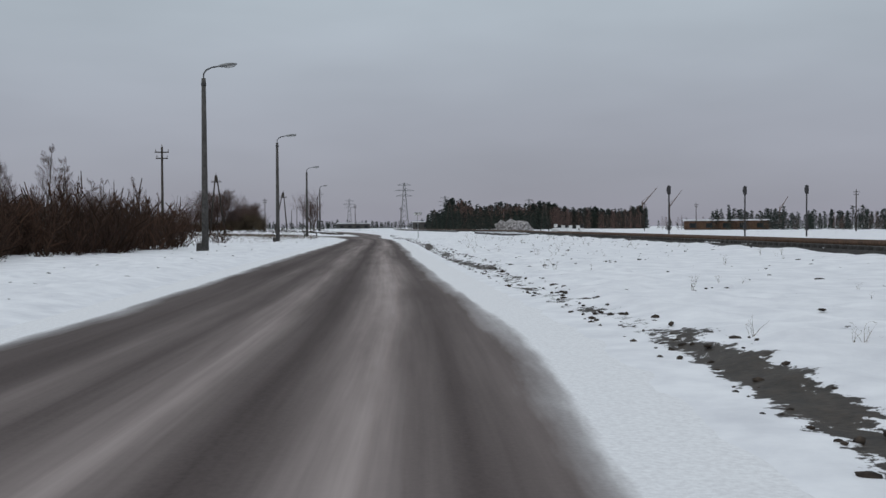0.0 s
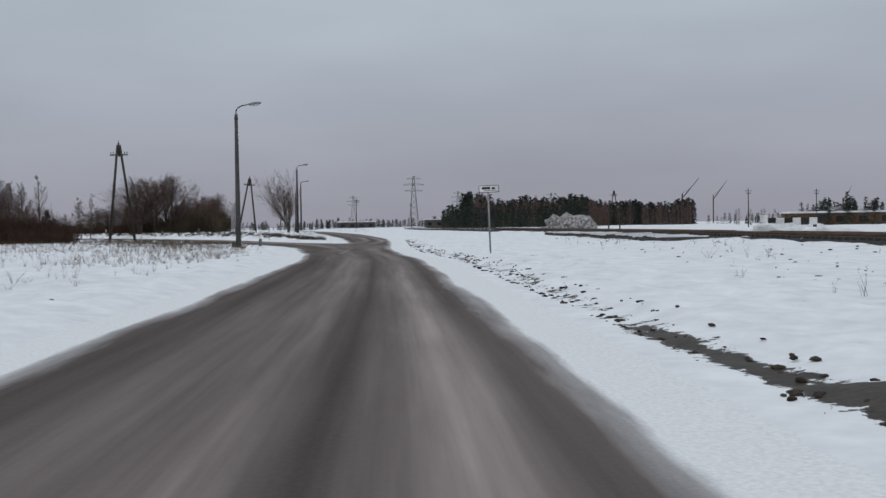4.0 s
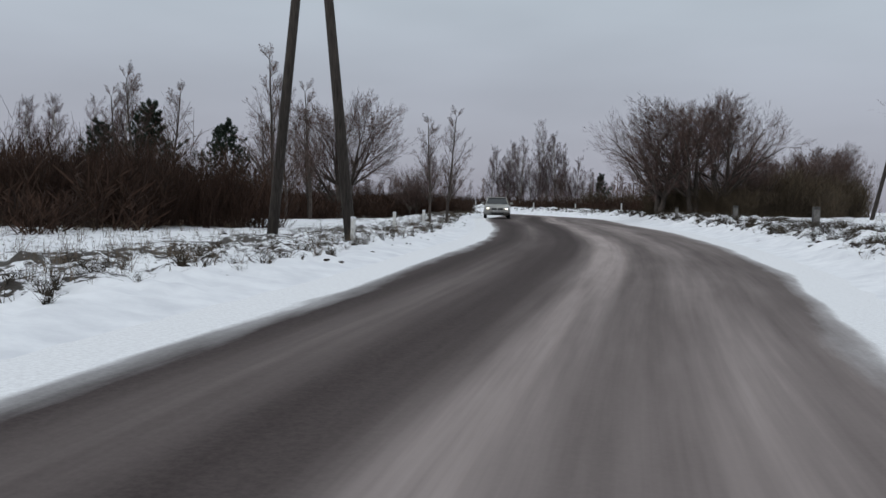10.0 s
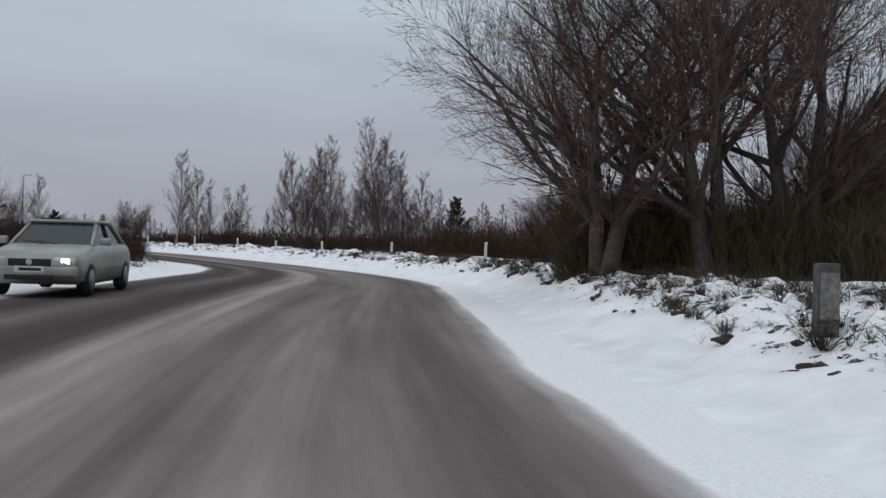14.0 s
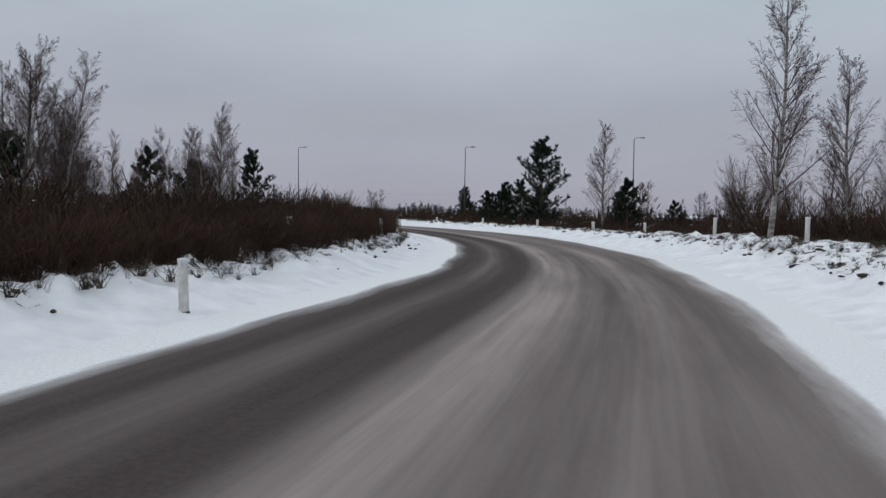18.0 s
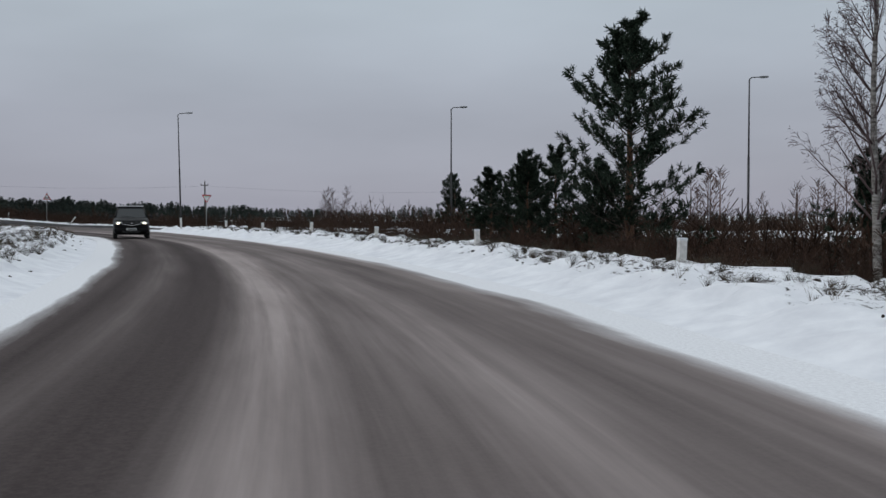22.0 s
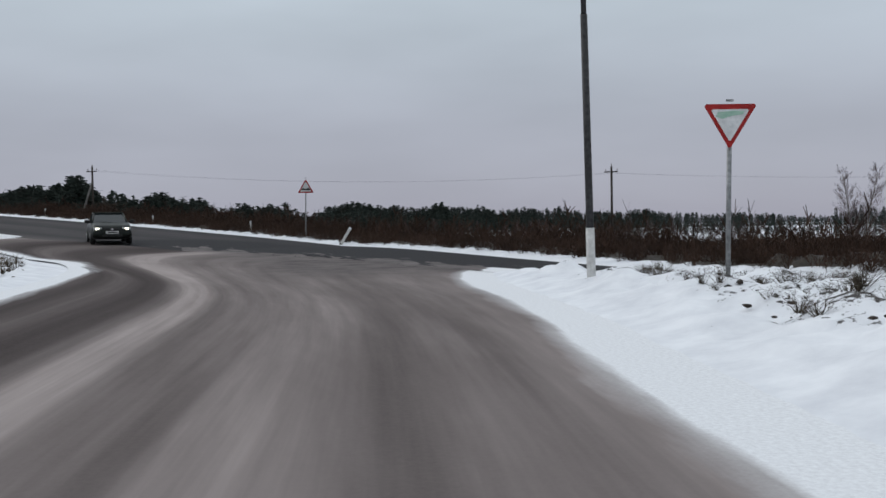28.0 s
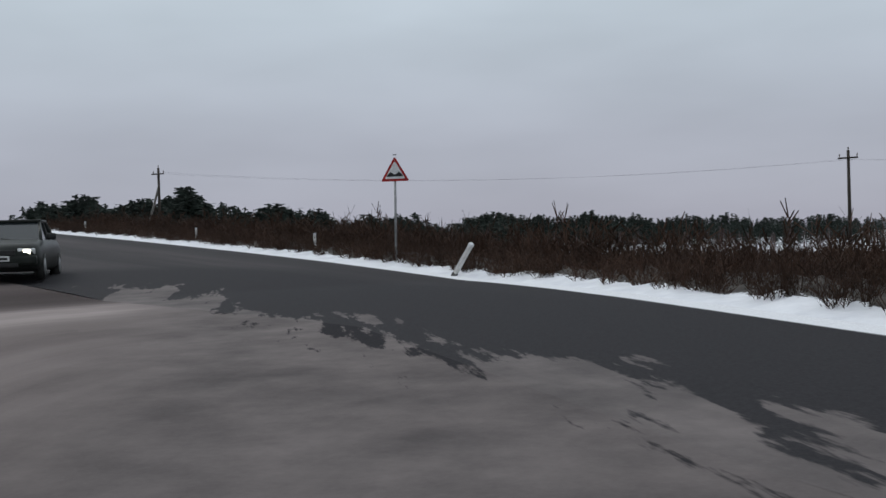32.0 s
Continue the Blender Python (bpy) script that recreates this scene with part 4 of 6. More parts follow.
# ---------------------------------------------------------------- street lamps
def old_lamp():
    root = empty("street_lamp", "old street lamp, grey concrete pole with a curved steel arm", "street lamp", "lamps along the main road")
    bm = bmesh.new()
    add_tube(bm, (0, 0, -0.5), (0, 0, 7.8), 0.165, 0.095, 10)
    part("pole", bm, CONCRETE_DARK, root, "", True)
    bm = bmesh.new()
    pts = [(0, 0, 7.55), (0, 0, 8.0), (0.12, 0, 8.17), (0.38, 0, 8.28), (0.75, 0, 8.33)]
    for a, b in zip(pts[:-1], pts[1:]):
        add_tube(bm, a, b, 0.035, 0.033, 8)
    part("arm", bm, STEEL_DARK, root, "", True)
    bm = bmesh.new()
    bmesh.ops.create_uvsphere(bm, u_segments=14, v_segments=8, radius=1, matrix=pose(1.15, 0, 8.37, 0, -5) @ Matrix.Diagonal((0.46, 0.13, 0.09, 1)))
    head = part("lamp_head", bm, LAMP_GREY, root, "", True)
    bm = bmesh.new()
    bmesh.ops.create_uvsphere(bm, u_segments=12, v_segments=6, radius=1, matrix=pose(1.24, 0, 8.31, 0, -5) @ Matrix.Diagonal((0.30, 0.10, 0.07, 1)))
    part("lens", bm, LENS, head, "cloudy plastic lens", True)
    bm = bmesh.new()
    add_tube(bm, (0, 0, 7.48), (0, 0, 7.6), 0.115, 0.115, 10)
    part("clamp", bm, STEEL_DARK, root)
    bm = bmesh.new()
    add_box(bm, (0.30, 0.26, 0.42), pose(-0.24, 0.02, 0.16), 0.02)
    part("junction_box", bm, CONCRETE_DARK, root, "dark box at the foot")
    return root


def mast_lamp(white_foot):
    root = empty("street_lamp", "tall thin street lamp with a straight arm" + (" and a whitewashed foot" if white_foot else ""), "street lamp", "masts along the side road")
    bm = bmesh.new()
    add_tube(bm, (0, 0, -0.6), (0, 0, 5.0), 0.078, 0.07, 10)
    add_tube(bm, (0, 0, 5.0), (0, 0, 9.75), 0.055, 0.042, 10)
    part("mast", bm, STEEL_DARK, root, "", True)
    bm = bmesh.new()
    add_tube(bm, (0, 0, 9.72), (0.16, 0, 9.86), 0.032, 0.03, 8)
    add_tube(bm, (0.16, 0, 9.86), (0.75, 0, 9.90), 0.03, 0.028, 8)
    part("arm", bm, STEEL_DARK, root, "", True)
    bm = bmesh.new()
    add_box(bm, (0.55, 0.2, 0.11), pose(0.98, 0, 9.92, 0, -3), 0.035)
    head = part("lamp_head", bm, LAMP_GREY, root, "", True)
    bm = bmesh.new()
    add_box(bm, (0.34, 0.15, 0.03), pose(1.02, 0, 9.855, 0, -3), 0.01)
    part("lens", bm, LENS, head)
    if white_foot:
        bm = bmesh.new()
        add_tube(bm, (0, 0, -0.3), (0, 0, 0.80), 0.092, 0.086, 12)
        part("painted_foot", bm, WHITEWASH, root, "peeling whitewash", True)
    return root


lamp = old_lamp()
lamp.matrix_basis = pose(-10.3, 41.6, gz(-10.3, 41.6), 0, 0, -8)
for x, y, turn, k in ((-12.9, 73.2, -8, 0.97), (-16.4, 109.6, -12, 0.94), (-24.05, 172.5, -20, 0.94), (-29.65, 207.8, -14, 0.90), (-36.1, 239.8, -14, 0.88), (-43.2, 272.6, -14, 0.85), (-50.5, 306, -14, 0.85), (-58, 340, -14, 0.85)):
    t = copy_thing(lamp, Matrix())
    t.matrix_basis = pose(x, y, gz(x, y), 0, 0, turn) @ Matrix.Scale(k, 4)

mast = mast_lamp(True)
mast.matrix_basis = pose(-199.7, 236.85, 0.42, 1.2, -1.2, 90) @ Matrix.Scale(0.87, 4)
mast2 = mast_lamp(False)
mast2.matrix_basis = pose(-190.6, 255.4, gz(-190.6, 255.4), 0, 0, 80) @ Matrix.Scale(0.97, 4)
for x, y, turn in ((-172.2, 267.9, 80),):
    t = copy_thing(mast2, Matrix())
    t.matrix_basis = pose(x, y, gz(x, y), 0, 0, turn)


# ---------------------------------------------------------------- overhead line poles
def insulator(bm, x, z):
    add_tube(bm, (x, 0, z), (x, 0, z + 0.10), 0.014, 0.014, 6)
    add_tube(bm, (x, 0, z + 0.08), (x, 0, z + 0.15), 0.055, 0.045, 8)
    add_tube(bm, (x, 0, z + 0.15), (x, 0, z + 0.24), 0.042, 0.02, 8)


def a_pole(h=8.6, spread=3.1, label="dark wooden A-frame line pole with insulators on a crossarm"):
    root = empty("line_pole", label, "utility pole", "line poles")
    for s in (-1, 1):
        bm = bmesh.new()
        add_tube(bm, (s * spread / 2, 0, -0.5), (s * 0.10, 0, h - 0.15), 0.14, 0.10, 9)
        part("leg", bm, TAR_WOOD, root, "", True)
    bm = bmesh.new()
    add_tube(bm, (0, 0, h - 1.2), (0, 0, h + 0.05), 0.09, 0.085, 9)
    part("head_piece", bm, TAR_WOOD, root, "", True)
    bm = bmesh.new()
    add_box(bm, (1.55, 0.11, 0.11), pose(0, -0.02, h - 1.05), 0.015)
    part("crossarm", bm, TAR_WOOD, root)
    for x, z in ((-0.70, h - 1.0), (-0.48, h - 1.0), (0.48, h - 1.0), (0.70, h - 1.0), (0, h + 0.03)):
        bm = bmesh.new()
        insulator(bm, x, z)
        part("insulator", bm, PORCELAIN, root, "", True)
    return root


def single_pole(h=8.4, label="straight wooden line pole with a short crossarm", arms=2):
    root = empty("line_pole", label, "utility pole", "line poles")
    bm = bmesh.new()
    add_tube(bm, (0, 0, -0.5), (0, 0, h), 0.14, 0.09, 9)
    part("pole", bm, TAR_WOOD, root, "", True)
    for k in range(arms):
        z = h - 0.5 - 0.55 * k
        bm = bmesh.new()
        add_box(bm, (1.25 - 0.2 * k, 0.10, 0.10), pose(0, -0.10, z), 0.012)
        part("crossarm", bm, TAR_WOOD, root)
        for x in (-0.55 + 0.1 * k, 0.55 - 0.1 * k):
            bm = bmesh.new()
            insulator(bm, x, z + 0.04)
            part("insulator", bm, PORCELAIN, root, "", True)
    bm = bmesh.new()
    insulator(bm, 0, h - 0.02)
    part("insulator", bm, PORCELAIN, root, "", True)
    return root


ap = a_pole(9.05, 2.35)
ap.matrix_basis = pose(-35.4, 145.55, 0.02, 0, -1.0, 13)
ap2 = a_pole(8.35, 2.75)
ap2.matrix_basis = pose(-34.95, 194.3, -0.1, 0, 3.6, 20)
for x, y, turn, k in ((-2.7, 251.9, 10, 0.86), (-9.1, 332, 10, 0.82), (18.0, 209.7, 10, 0.71)):
    t = copy_thing(ap2, Matrix())
    t.matrix_basis = pose(x, y, gz(x, y), 0, 0, turn) @ Matrix.Scale(k, 4)
sp = single_pole()
sp.matrix_basis = pose(-29.3, 98.2, gz(-29.3, 98.2) - 0.2, 0, 0, 5) @ Matrix.Scale(1.13, 4)
for x, y, turn, k in ((-49.5, 251.7, 12, 0.95), (-61.3, 298.7, 12, 0.90), (-73, 346, 12, 0.9), (-85, 393, 12, 0.9), (40, 216, 0, 0.72), (52, 220, 0, 0.72), (64, 160, 0, 0.8), (-33, 310, 0, 0.9), (-24, 390, 0, 1.0), (-12, 430, 0, 1.0)):
    t = copy_thing(sp, Matrix())
    t.matrix_basis = pose(x, y, gz(x, y), 0, 0, turn) @ Matrix.Scale(k, 4)
sp3 = single_pole(7.9, "slim concrete line pole with a small steel arm", 1)
sp3.matrix_basis = pose(-272.7, 248.4, -1.6, 0, 0, 60)
sp4 = single_pole(6.2, "concrete line pole held by a slanting brace", 1)
sp4.matrix_basis = pose(-272.3, 202.1, 1.5, 0, 0, 70) @ Matrix.Scale(0.88, 4)
bm = bmesh.new()
add_tube(bm, (-2.0, 0, -0.3), (-0.05, 0, 4.6), 0.10, 0.09, 8)
part("brace", bm, CONCRETE, sp4, "pale slanting brace", True)


# ---------------------------------------------------------------- posts and signs
def guide_post():
    root = empty("guide_post", "short whitewashed concrete guide post in the snow bank", "guide post", "guide posts along the side road")
    bm = bmesh.new()
    add_box(bm, (0.14, 0.14, 1.0), pose(0, 0, 0.12), 0.018, 0.94)
    part("post", bm, WHITEWASH, root)
    bm = bmesh.new()
    add_box(bm, (0.147, 0.147, 0.10), pose(0, 0, 0.02), 0.004)
    part("band", bm, CONCRETE_DARK, root, "grey unpainted band")
    bm = bmesh.new()
    add_box(bm, (0.15, 0.15, 0.05), pose(0, 0, 0.635), 0.02)
    part("snow_cap", bm, SNOW_CAP, root, "cap of snow")
    return root


def stub_post():
    root = empty("concrete_post", "square weathered concrete post standing in snow", "concrete post", "concrete posts by the side road")
    bm = bmesh.new()
    add_box(bm, (0.24, 0.24, 1.1), pose(0, 0, 0.22), 0.02, 0.92)
    part("post", bm, CONCRETE_DARK, root)
    bm = bmesh.new()
    add_box(bm, (0.2, 0.02, 0.5), pose(0.0, -0.118, 0.42), 0.004)
    part("face", bm, CONCRETE, root, "paler front face")
    return root


gp = guide_post()
first = True
rp, rl = resample(B_RIGHT, step=0.5)
spots = [(-192.0 + 11.25 * k, None) for k in range(0, 7)]
for x, _ in spots:
    j = int(np.argmin(np.abs(rp[:, 0] - x)))
    d = rp[j + 1] - rp[j]
    d = d / np.hypot(*d)
    q = rp[j] + np.array([d[1], -d[0]]) * (3.0 if x < -140 else 3.2)
    m = pose(q[0], q[1], gz(*q) - 0.12, random.uniform(-3, 3), random.uniform(-3, 3), math.degrees(math.atan2(d[1], d[0])))
    if first:
        gp.matrix_basis, first = m, False
    else:
        copy_thing(gp, m)
for x, y, tilt in ((-86.9, 209.9, 4), (-95.3, 212.9, -3), (-104.2, 217.6, 2), (-112.3, 220.8, -4), (-121.5, 223.4, 5), (-131.0, 225.2, -5), (-141.0, 226.6, 3), (-40.5, 154.4, 0), (-44.6, 160.9, 3),
                   (-33.4, 144.9, 0), (-65.0, 206.9, 2), (-73.3, 212.8, -2), (-79.0, 215.8, 3), (-86.0, 220.3, -3), (-94.5, 225.0, 2), (-104.0, 229.3, 4), (-114.2, 233.0, -2), (-237.8, 223.2, 0), (-248.5, 214.6, 0), (-262.0, 202.0, 0), (-198.0, 224.2, -4), (-57.2, 201.0, 2)):
    t = copy_thing(gp, Matrix())
    t.matrix_basis = pose(x, y, gz(x, y) - 0.06, tilt, tilt, 20) @ Matrix.Diagonal((0.66, 0.66, 1.0, 1))
t = copy_thing(gp, Matrix())
t.matrix_basis = pose(-228.6, 229.2, gz(-228.6, 229.2), 0, 0, 25) @ pose(0, 0, 0, 0, 0, 0) @ pose(0, 0, 0, 0, 44, 20) @ Matrix.Diagonal((0.7, 0.7, 1.6, 1))
tagged(t, "whitewashed guide post leaning far over")
st = stub_post()
st.matrix_basis = pose(-15.65, 111.65, gz(-15.65, 111.65) - 0.03, 0, 4, 30) @ Matrix.Scale(0.6, 4)
for x, y, k in ((-28.7, 161.3, 0.95), (-35.4, 171.1, 0.9), (-42.4, 180.0, 0.8)):
    t = copy_thing(st, Matrix())
    t.matrix_basis = pose(x, y, gz(x, y), 0, 0, 30) @ Matrix.Scale(k, 4)


def tri_outline(w, flip):
    h = w * 0.866
    r = w * 0.05
    pts = []
    corners = [(-w / 2, 0), (w / 2, 0), (0, h)] if not flip else [(w / 2, h), (-w / 2, h), (0, 0)]
    for i, c in enumerate(corners):
        a, b = Vector(corners[i - 1]), Vector(corners[(i + 1) % 3])
        c = Vector(c)
        for e in (a, b):
            q = c + (e - c).normalized() * r
            pts.append((q.x, q.y))
    return pts


def triangle_sign(name, label, w, z0, flip, leaning):
    root = empty(name, label, "road sign")
    bm = bmesh.new()
    add_tube(bm, (0, 0.04, -0.5), (leaning, 0.04, z0 + w * 0.8), 0.034, 0.034, 10)
    part("post", bm, STEEL, root, "", True)
    bm = bmesh.new()
    add_prism(bm, tri_outline(w, flip), 0.02, pose(leaning, 0, z0))
    rim = part("panel", bm, SIGN_RED, root, "red-rimmed triangle")
    bm = bmesh.new()
    add_prism(bm, tri_outline(w * 0.72, flip), 0.008, pose(leaning, -0.012, z0 + w * (0.866 * 0.14 + (0.02 if flip else -0.035))))
    part("field", bm, SIGN_WHITE, rim, "white field")
    bm = bmesh.new()
    add_box(bm, (0.10, 0.03, 0.03), pose(leaning, 0.03, z0 + w * 0.8 + 0.1), 0.006)
    part("bracket", bm, STEEL, root)
    return root, rim


gw, rim = triangle_sign("give_way_sign", "inverted red and white triangular give way sign on a grey post", 0.72, 1.87, True, 0.0)
gw.matrix_basis = pose(-196.1, 238.25, 0.30, 0, 1.0, 82)
bm = bmesh.new()
add_prism(bm, [(-0.19, 0.43), (-0.10, 0.40), (0.02, 0.44), (0.17, 0.46), (0.19, 0.50), (0.05, 0.51), (-0.16, 0.49)], 0.004, pose(0, -0.019, 1.89))
part("smear", bm, SIGN_GREEN, rim, "pale green smear")
wr, rim = triangle_sign("bump_warning_sign", "red-rimmed triangular warning sign with two black humps", 0.80, 2.25, False, 0.05)
wr.matrix_basis = pose(-232.6, 227.0, gz(-232.6, 227.0), 0, 0, 92)
bm = bmesh.new()
add_prism(bm, [(-0.24, 0.14), (0.24, 0.14), (0.20, 0.20), (0.12, 0.27), (0.05, 0.22), (0.0, 0.19), (-0.05, 0.22), (-0.12, 0.27), (-0.20, 0.20)], 0.004, pose(0.05, -0.020, 2.24))
part("symbol", bm, SIGN_BLACK, rim, "black double hump")

ts = empty("street_name_sign", "white rectangular street name sign on a grey post", "road sign")
ts.matrix_basis = pose(-2.93, 89.5, gz(-2.93, 89.5) + 0.13, 0, -1.5, -6) @ Matrix.Scale(0.95, 4)
bm = bmesh.new()
add_tube(bm, (0, 0.03, -0.5), (0, 0.03, 2.36), 0.034, 0.034, 10)
part("post", bm, STEEL, ts, "", True)
bm = bmesh.new()
add_box(bm, (0.74, 0.018, 0.26), pose(0.04, 0, 2.24), 0.006)
panel = part("panel", bm, SIGN_BLACK, ts, "dark rim")
bm = bmesh.new()
add_box(bm, (0.70, 0.006, 0.22), pose(0.04, -0.012, 2.24))
part("field", bm, SIGN_WHITE, panel, "white field")
for x, w, z, h in ((-0.10, 0.30, 2.27, 0.085), (0.17, 0.13, 2.262, 0.07), (0.05, 0.44, 2.185, 0.016)):
    bm = bmesh.new()
    add_box(bm, (w, 0.004, h), pose(x + 0.03, -0.017, z))
    part("lettering", bm, SIGN_BLACK, panel)
sb = empty("direction_board", "long low dark road board on two posts", "road sign")
sb.matrix_basis = pose(-214.0, 216.6, gz(-214.0, 216.6), 0, 0, 95)
for x in (-0.75, 0.75):
    bm = bmesh.new()
    add_tube(bm, (x, 0, -0.4), (x, 0, 1.75), 0.035, 0.035, 8)
    part("post", bm, STEEL, sb)
bm = bmesh.new()
add_box(bm, (2.0, 0.03, 0.22), pose(0, -0.04, 1.68), 0.006)
part("board", bm, STEEL_DARK, sb)


# ---------------------------------------------------------------- railway
def railway():
    root = empty("railway_track", "railway track on a low ballast bank", "railway track", kind="structure")
    ys = np.arange(-80, 330, 2.0)
    for off, nm in ((-0.76, "rail"), (0.76, "rail")):
        vs, fs = [], []
        prof = [(-0.06, 0.0), (0.06, 0.0), (0.035, 0.16), (-0.035, 0.16)]
        for i, y in enumerate(ys):
            for a, b in prof:
                vs.append((rail_x(y) + off + a, y, RAIL_Z + 0.20 + b))
            if i:
                for k in range(4):
                    fs.append((4 * i - 4 + k, 4 * i - 4 + (k + 1) % 4, 4 * i + (k + 1) % 4, 4 * i + k))
        part_mesh(nm, mesh_np(nm, vs, fs, RUST), root)
    vs, fs = [], []
    prof = [(-2.6, -0.45), (-1.7, 0.10), (1.7, 0.10), (2.6, -0.45)]
    for i, y in enumerate(ys):
        for a, b in prof:
            vs.append((rail_x(y) + a, y, RAIL_Z + b))
        if i:
            for k in range(3):
                fs.append((4 * i - 4 + k, 4 * i - 4 + k + 1, 4 * i + k + 1, 4 * i + k))
    part_mesh("ballast_bank", mesh_np("ballast_bank", vs, fs, BALLAST), root, "dark ballast dusted with snow")
    me = None
    for y in np.arange(20, 200, 0.62):
        if me is None:
            bm = bmesh.new()
            add_box(bm, (2.6, 0.24, 0.17), Matrix(), 0.015)
            me = bpy.data.meshes.new("sleeper")
            bm.to_mesh(me)
            bm.free()
            me.materials.append(CONCRETE_DARK)
        part_mesh("sleeper", me, root, "", pose(rail_x(y), y, RAIL_Z + 0.14))
    return root


RAIL_Z = 0.32
railway()


def loose_sleeper():
    root = empty("concrete_sleeper", "loose concrete railway sleeper capped with snow", "sleeper", "loose sleepers beside the track")
    bm = bmesh.new()
    add_box(bm, (2.5, 0.26, 0.20), pose(0, 0, 0.10), 0.02)
    part("beam", bm, CONCRETE_DARK, root)
    bm = bmesh.new()
    add_box(bm, (2.44, 0.24, 0.07), pose(0, 0, 0.225), 0.03)
    part("snow_cap", bm, SNOW_CAP, root, "cap of snow")
    return root


rg = random.Random(17)
ls = loose_sleeper()
for k in range(44):
    y = 106.0 + 0.85 * k
    x = float(rail_x(y)) - 3.4
    m = pose(x, y, gz(x, y) - 0.02, rg.uniform(-4, 4), 0, rg.uniform(-7, 7))
    if k:
        copy_thing(ls, m)
    else:
        ls.matrix_basis = m


def rail_signal(h, kind):
    root = empty("railway_signal", "railway signal mast seen from behind, with a round back board", "railway signal", "railway signals")
    bm = bmesh.new()
    add_tube(bm, (0, 0, -0.5), (0, 0, h), 0.08, 0.07, 8)
    part("mast", bm, STEEL_DARK, root, "", True)
    bm = bmesh.new()
    if kind:
        add_prism(bm, [(0.21 * math.cos(a), 0.46 * math.sin(a)) for a in np.linspace(0, 2 * math.pi, 18)[:-1]], 0.03, pose(-0.06, -0.16, h - 0.45))
        part("back_board", bm, STEEL_DARK, root)
    bm = bmesh.new()
    add_box(bm, (0.28, 0.22, 0.8), pose(0.02, -0.02, h - 0.45), 0.03)
    part("lamp_case", bm, STEEL_DARK, root)
    bm = bmesh.new()
    add_box(bm, (0.30, 0.24, 0.5), pose(0, 0, 0.9), 0.02)
    part("relay_box", bm, STEEL_DARK, root)
    return root


sg = rail_signal(5.0, True)
sg.matrix_basis = pose(21.2, 94.9, gz(21.2, 94.9), 0, 0, 0)
for x, y, k in ((27.6, 91.5, 0.95), (32.6, 89.3, 0.95)):
    t = copy_thing(sg, Matrix())
    t.matrix_basis = pose(x, y, gz(x, y)) @ Matrix.Scale(k, 4)
sg2 = rail_signal(4.7, False)
sg2.matrix_basis = pose(37.2, 80.0, gz(37.2, 80.0))
tagged(sg2, "dark railway signal mast seen from behind")


# ---------------------------------------------------------------- planting
rng = random.Random(7)
for x, y, h, k, a in ((-48.8, 190.6, 8.1, 0, 0), (-46.6, 191.4, 8.5, 1, 80), (-45.2, 192.6, 8.1, 0, 200),
                      (-72.5, 237.2, 5.3, 1, 20), (-69.7, 236.1, 5.9, 0, 130), (-66.7, 234.0, 6.1, 1, 250), (-65.2, 236.5, 6.0, 0, 60), (-62.6, 239.0, 5.6, 1, 190),
                      (-62.9, 175.0, 8.7, 1, 60), (-44.4, 196.0, 4.6, 1, 150), (-44.8, 203.5, 4.8, 1, 40), (-44.8, 209.0, 5.6, 0, 320), (-45.4, 215.5, 6.6, 1, 100), (-46.6, 221.5, 6.2, 0, 230)):
    plant("willow", k, x, y, h, a)
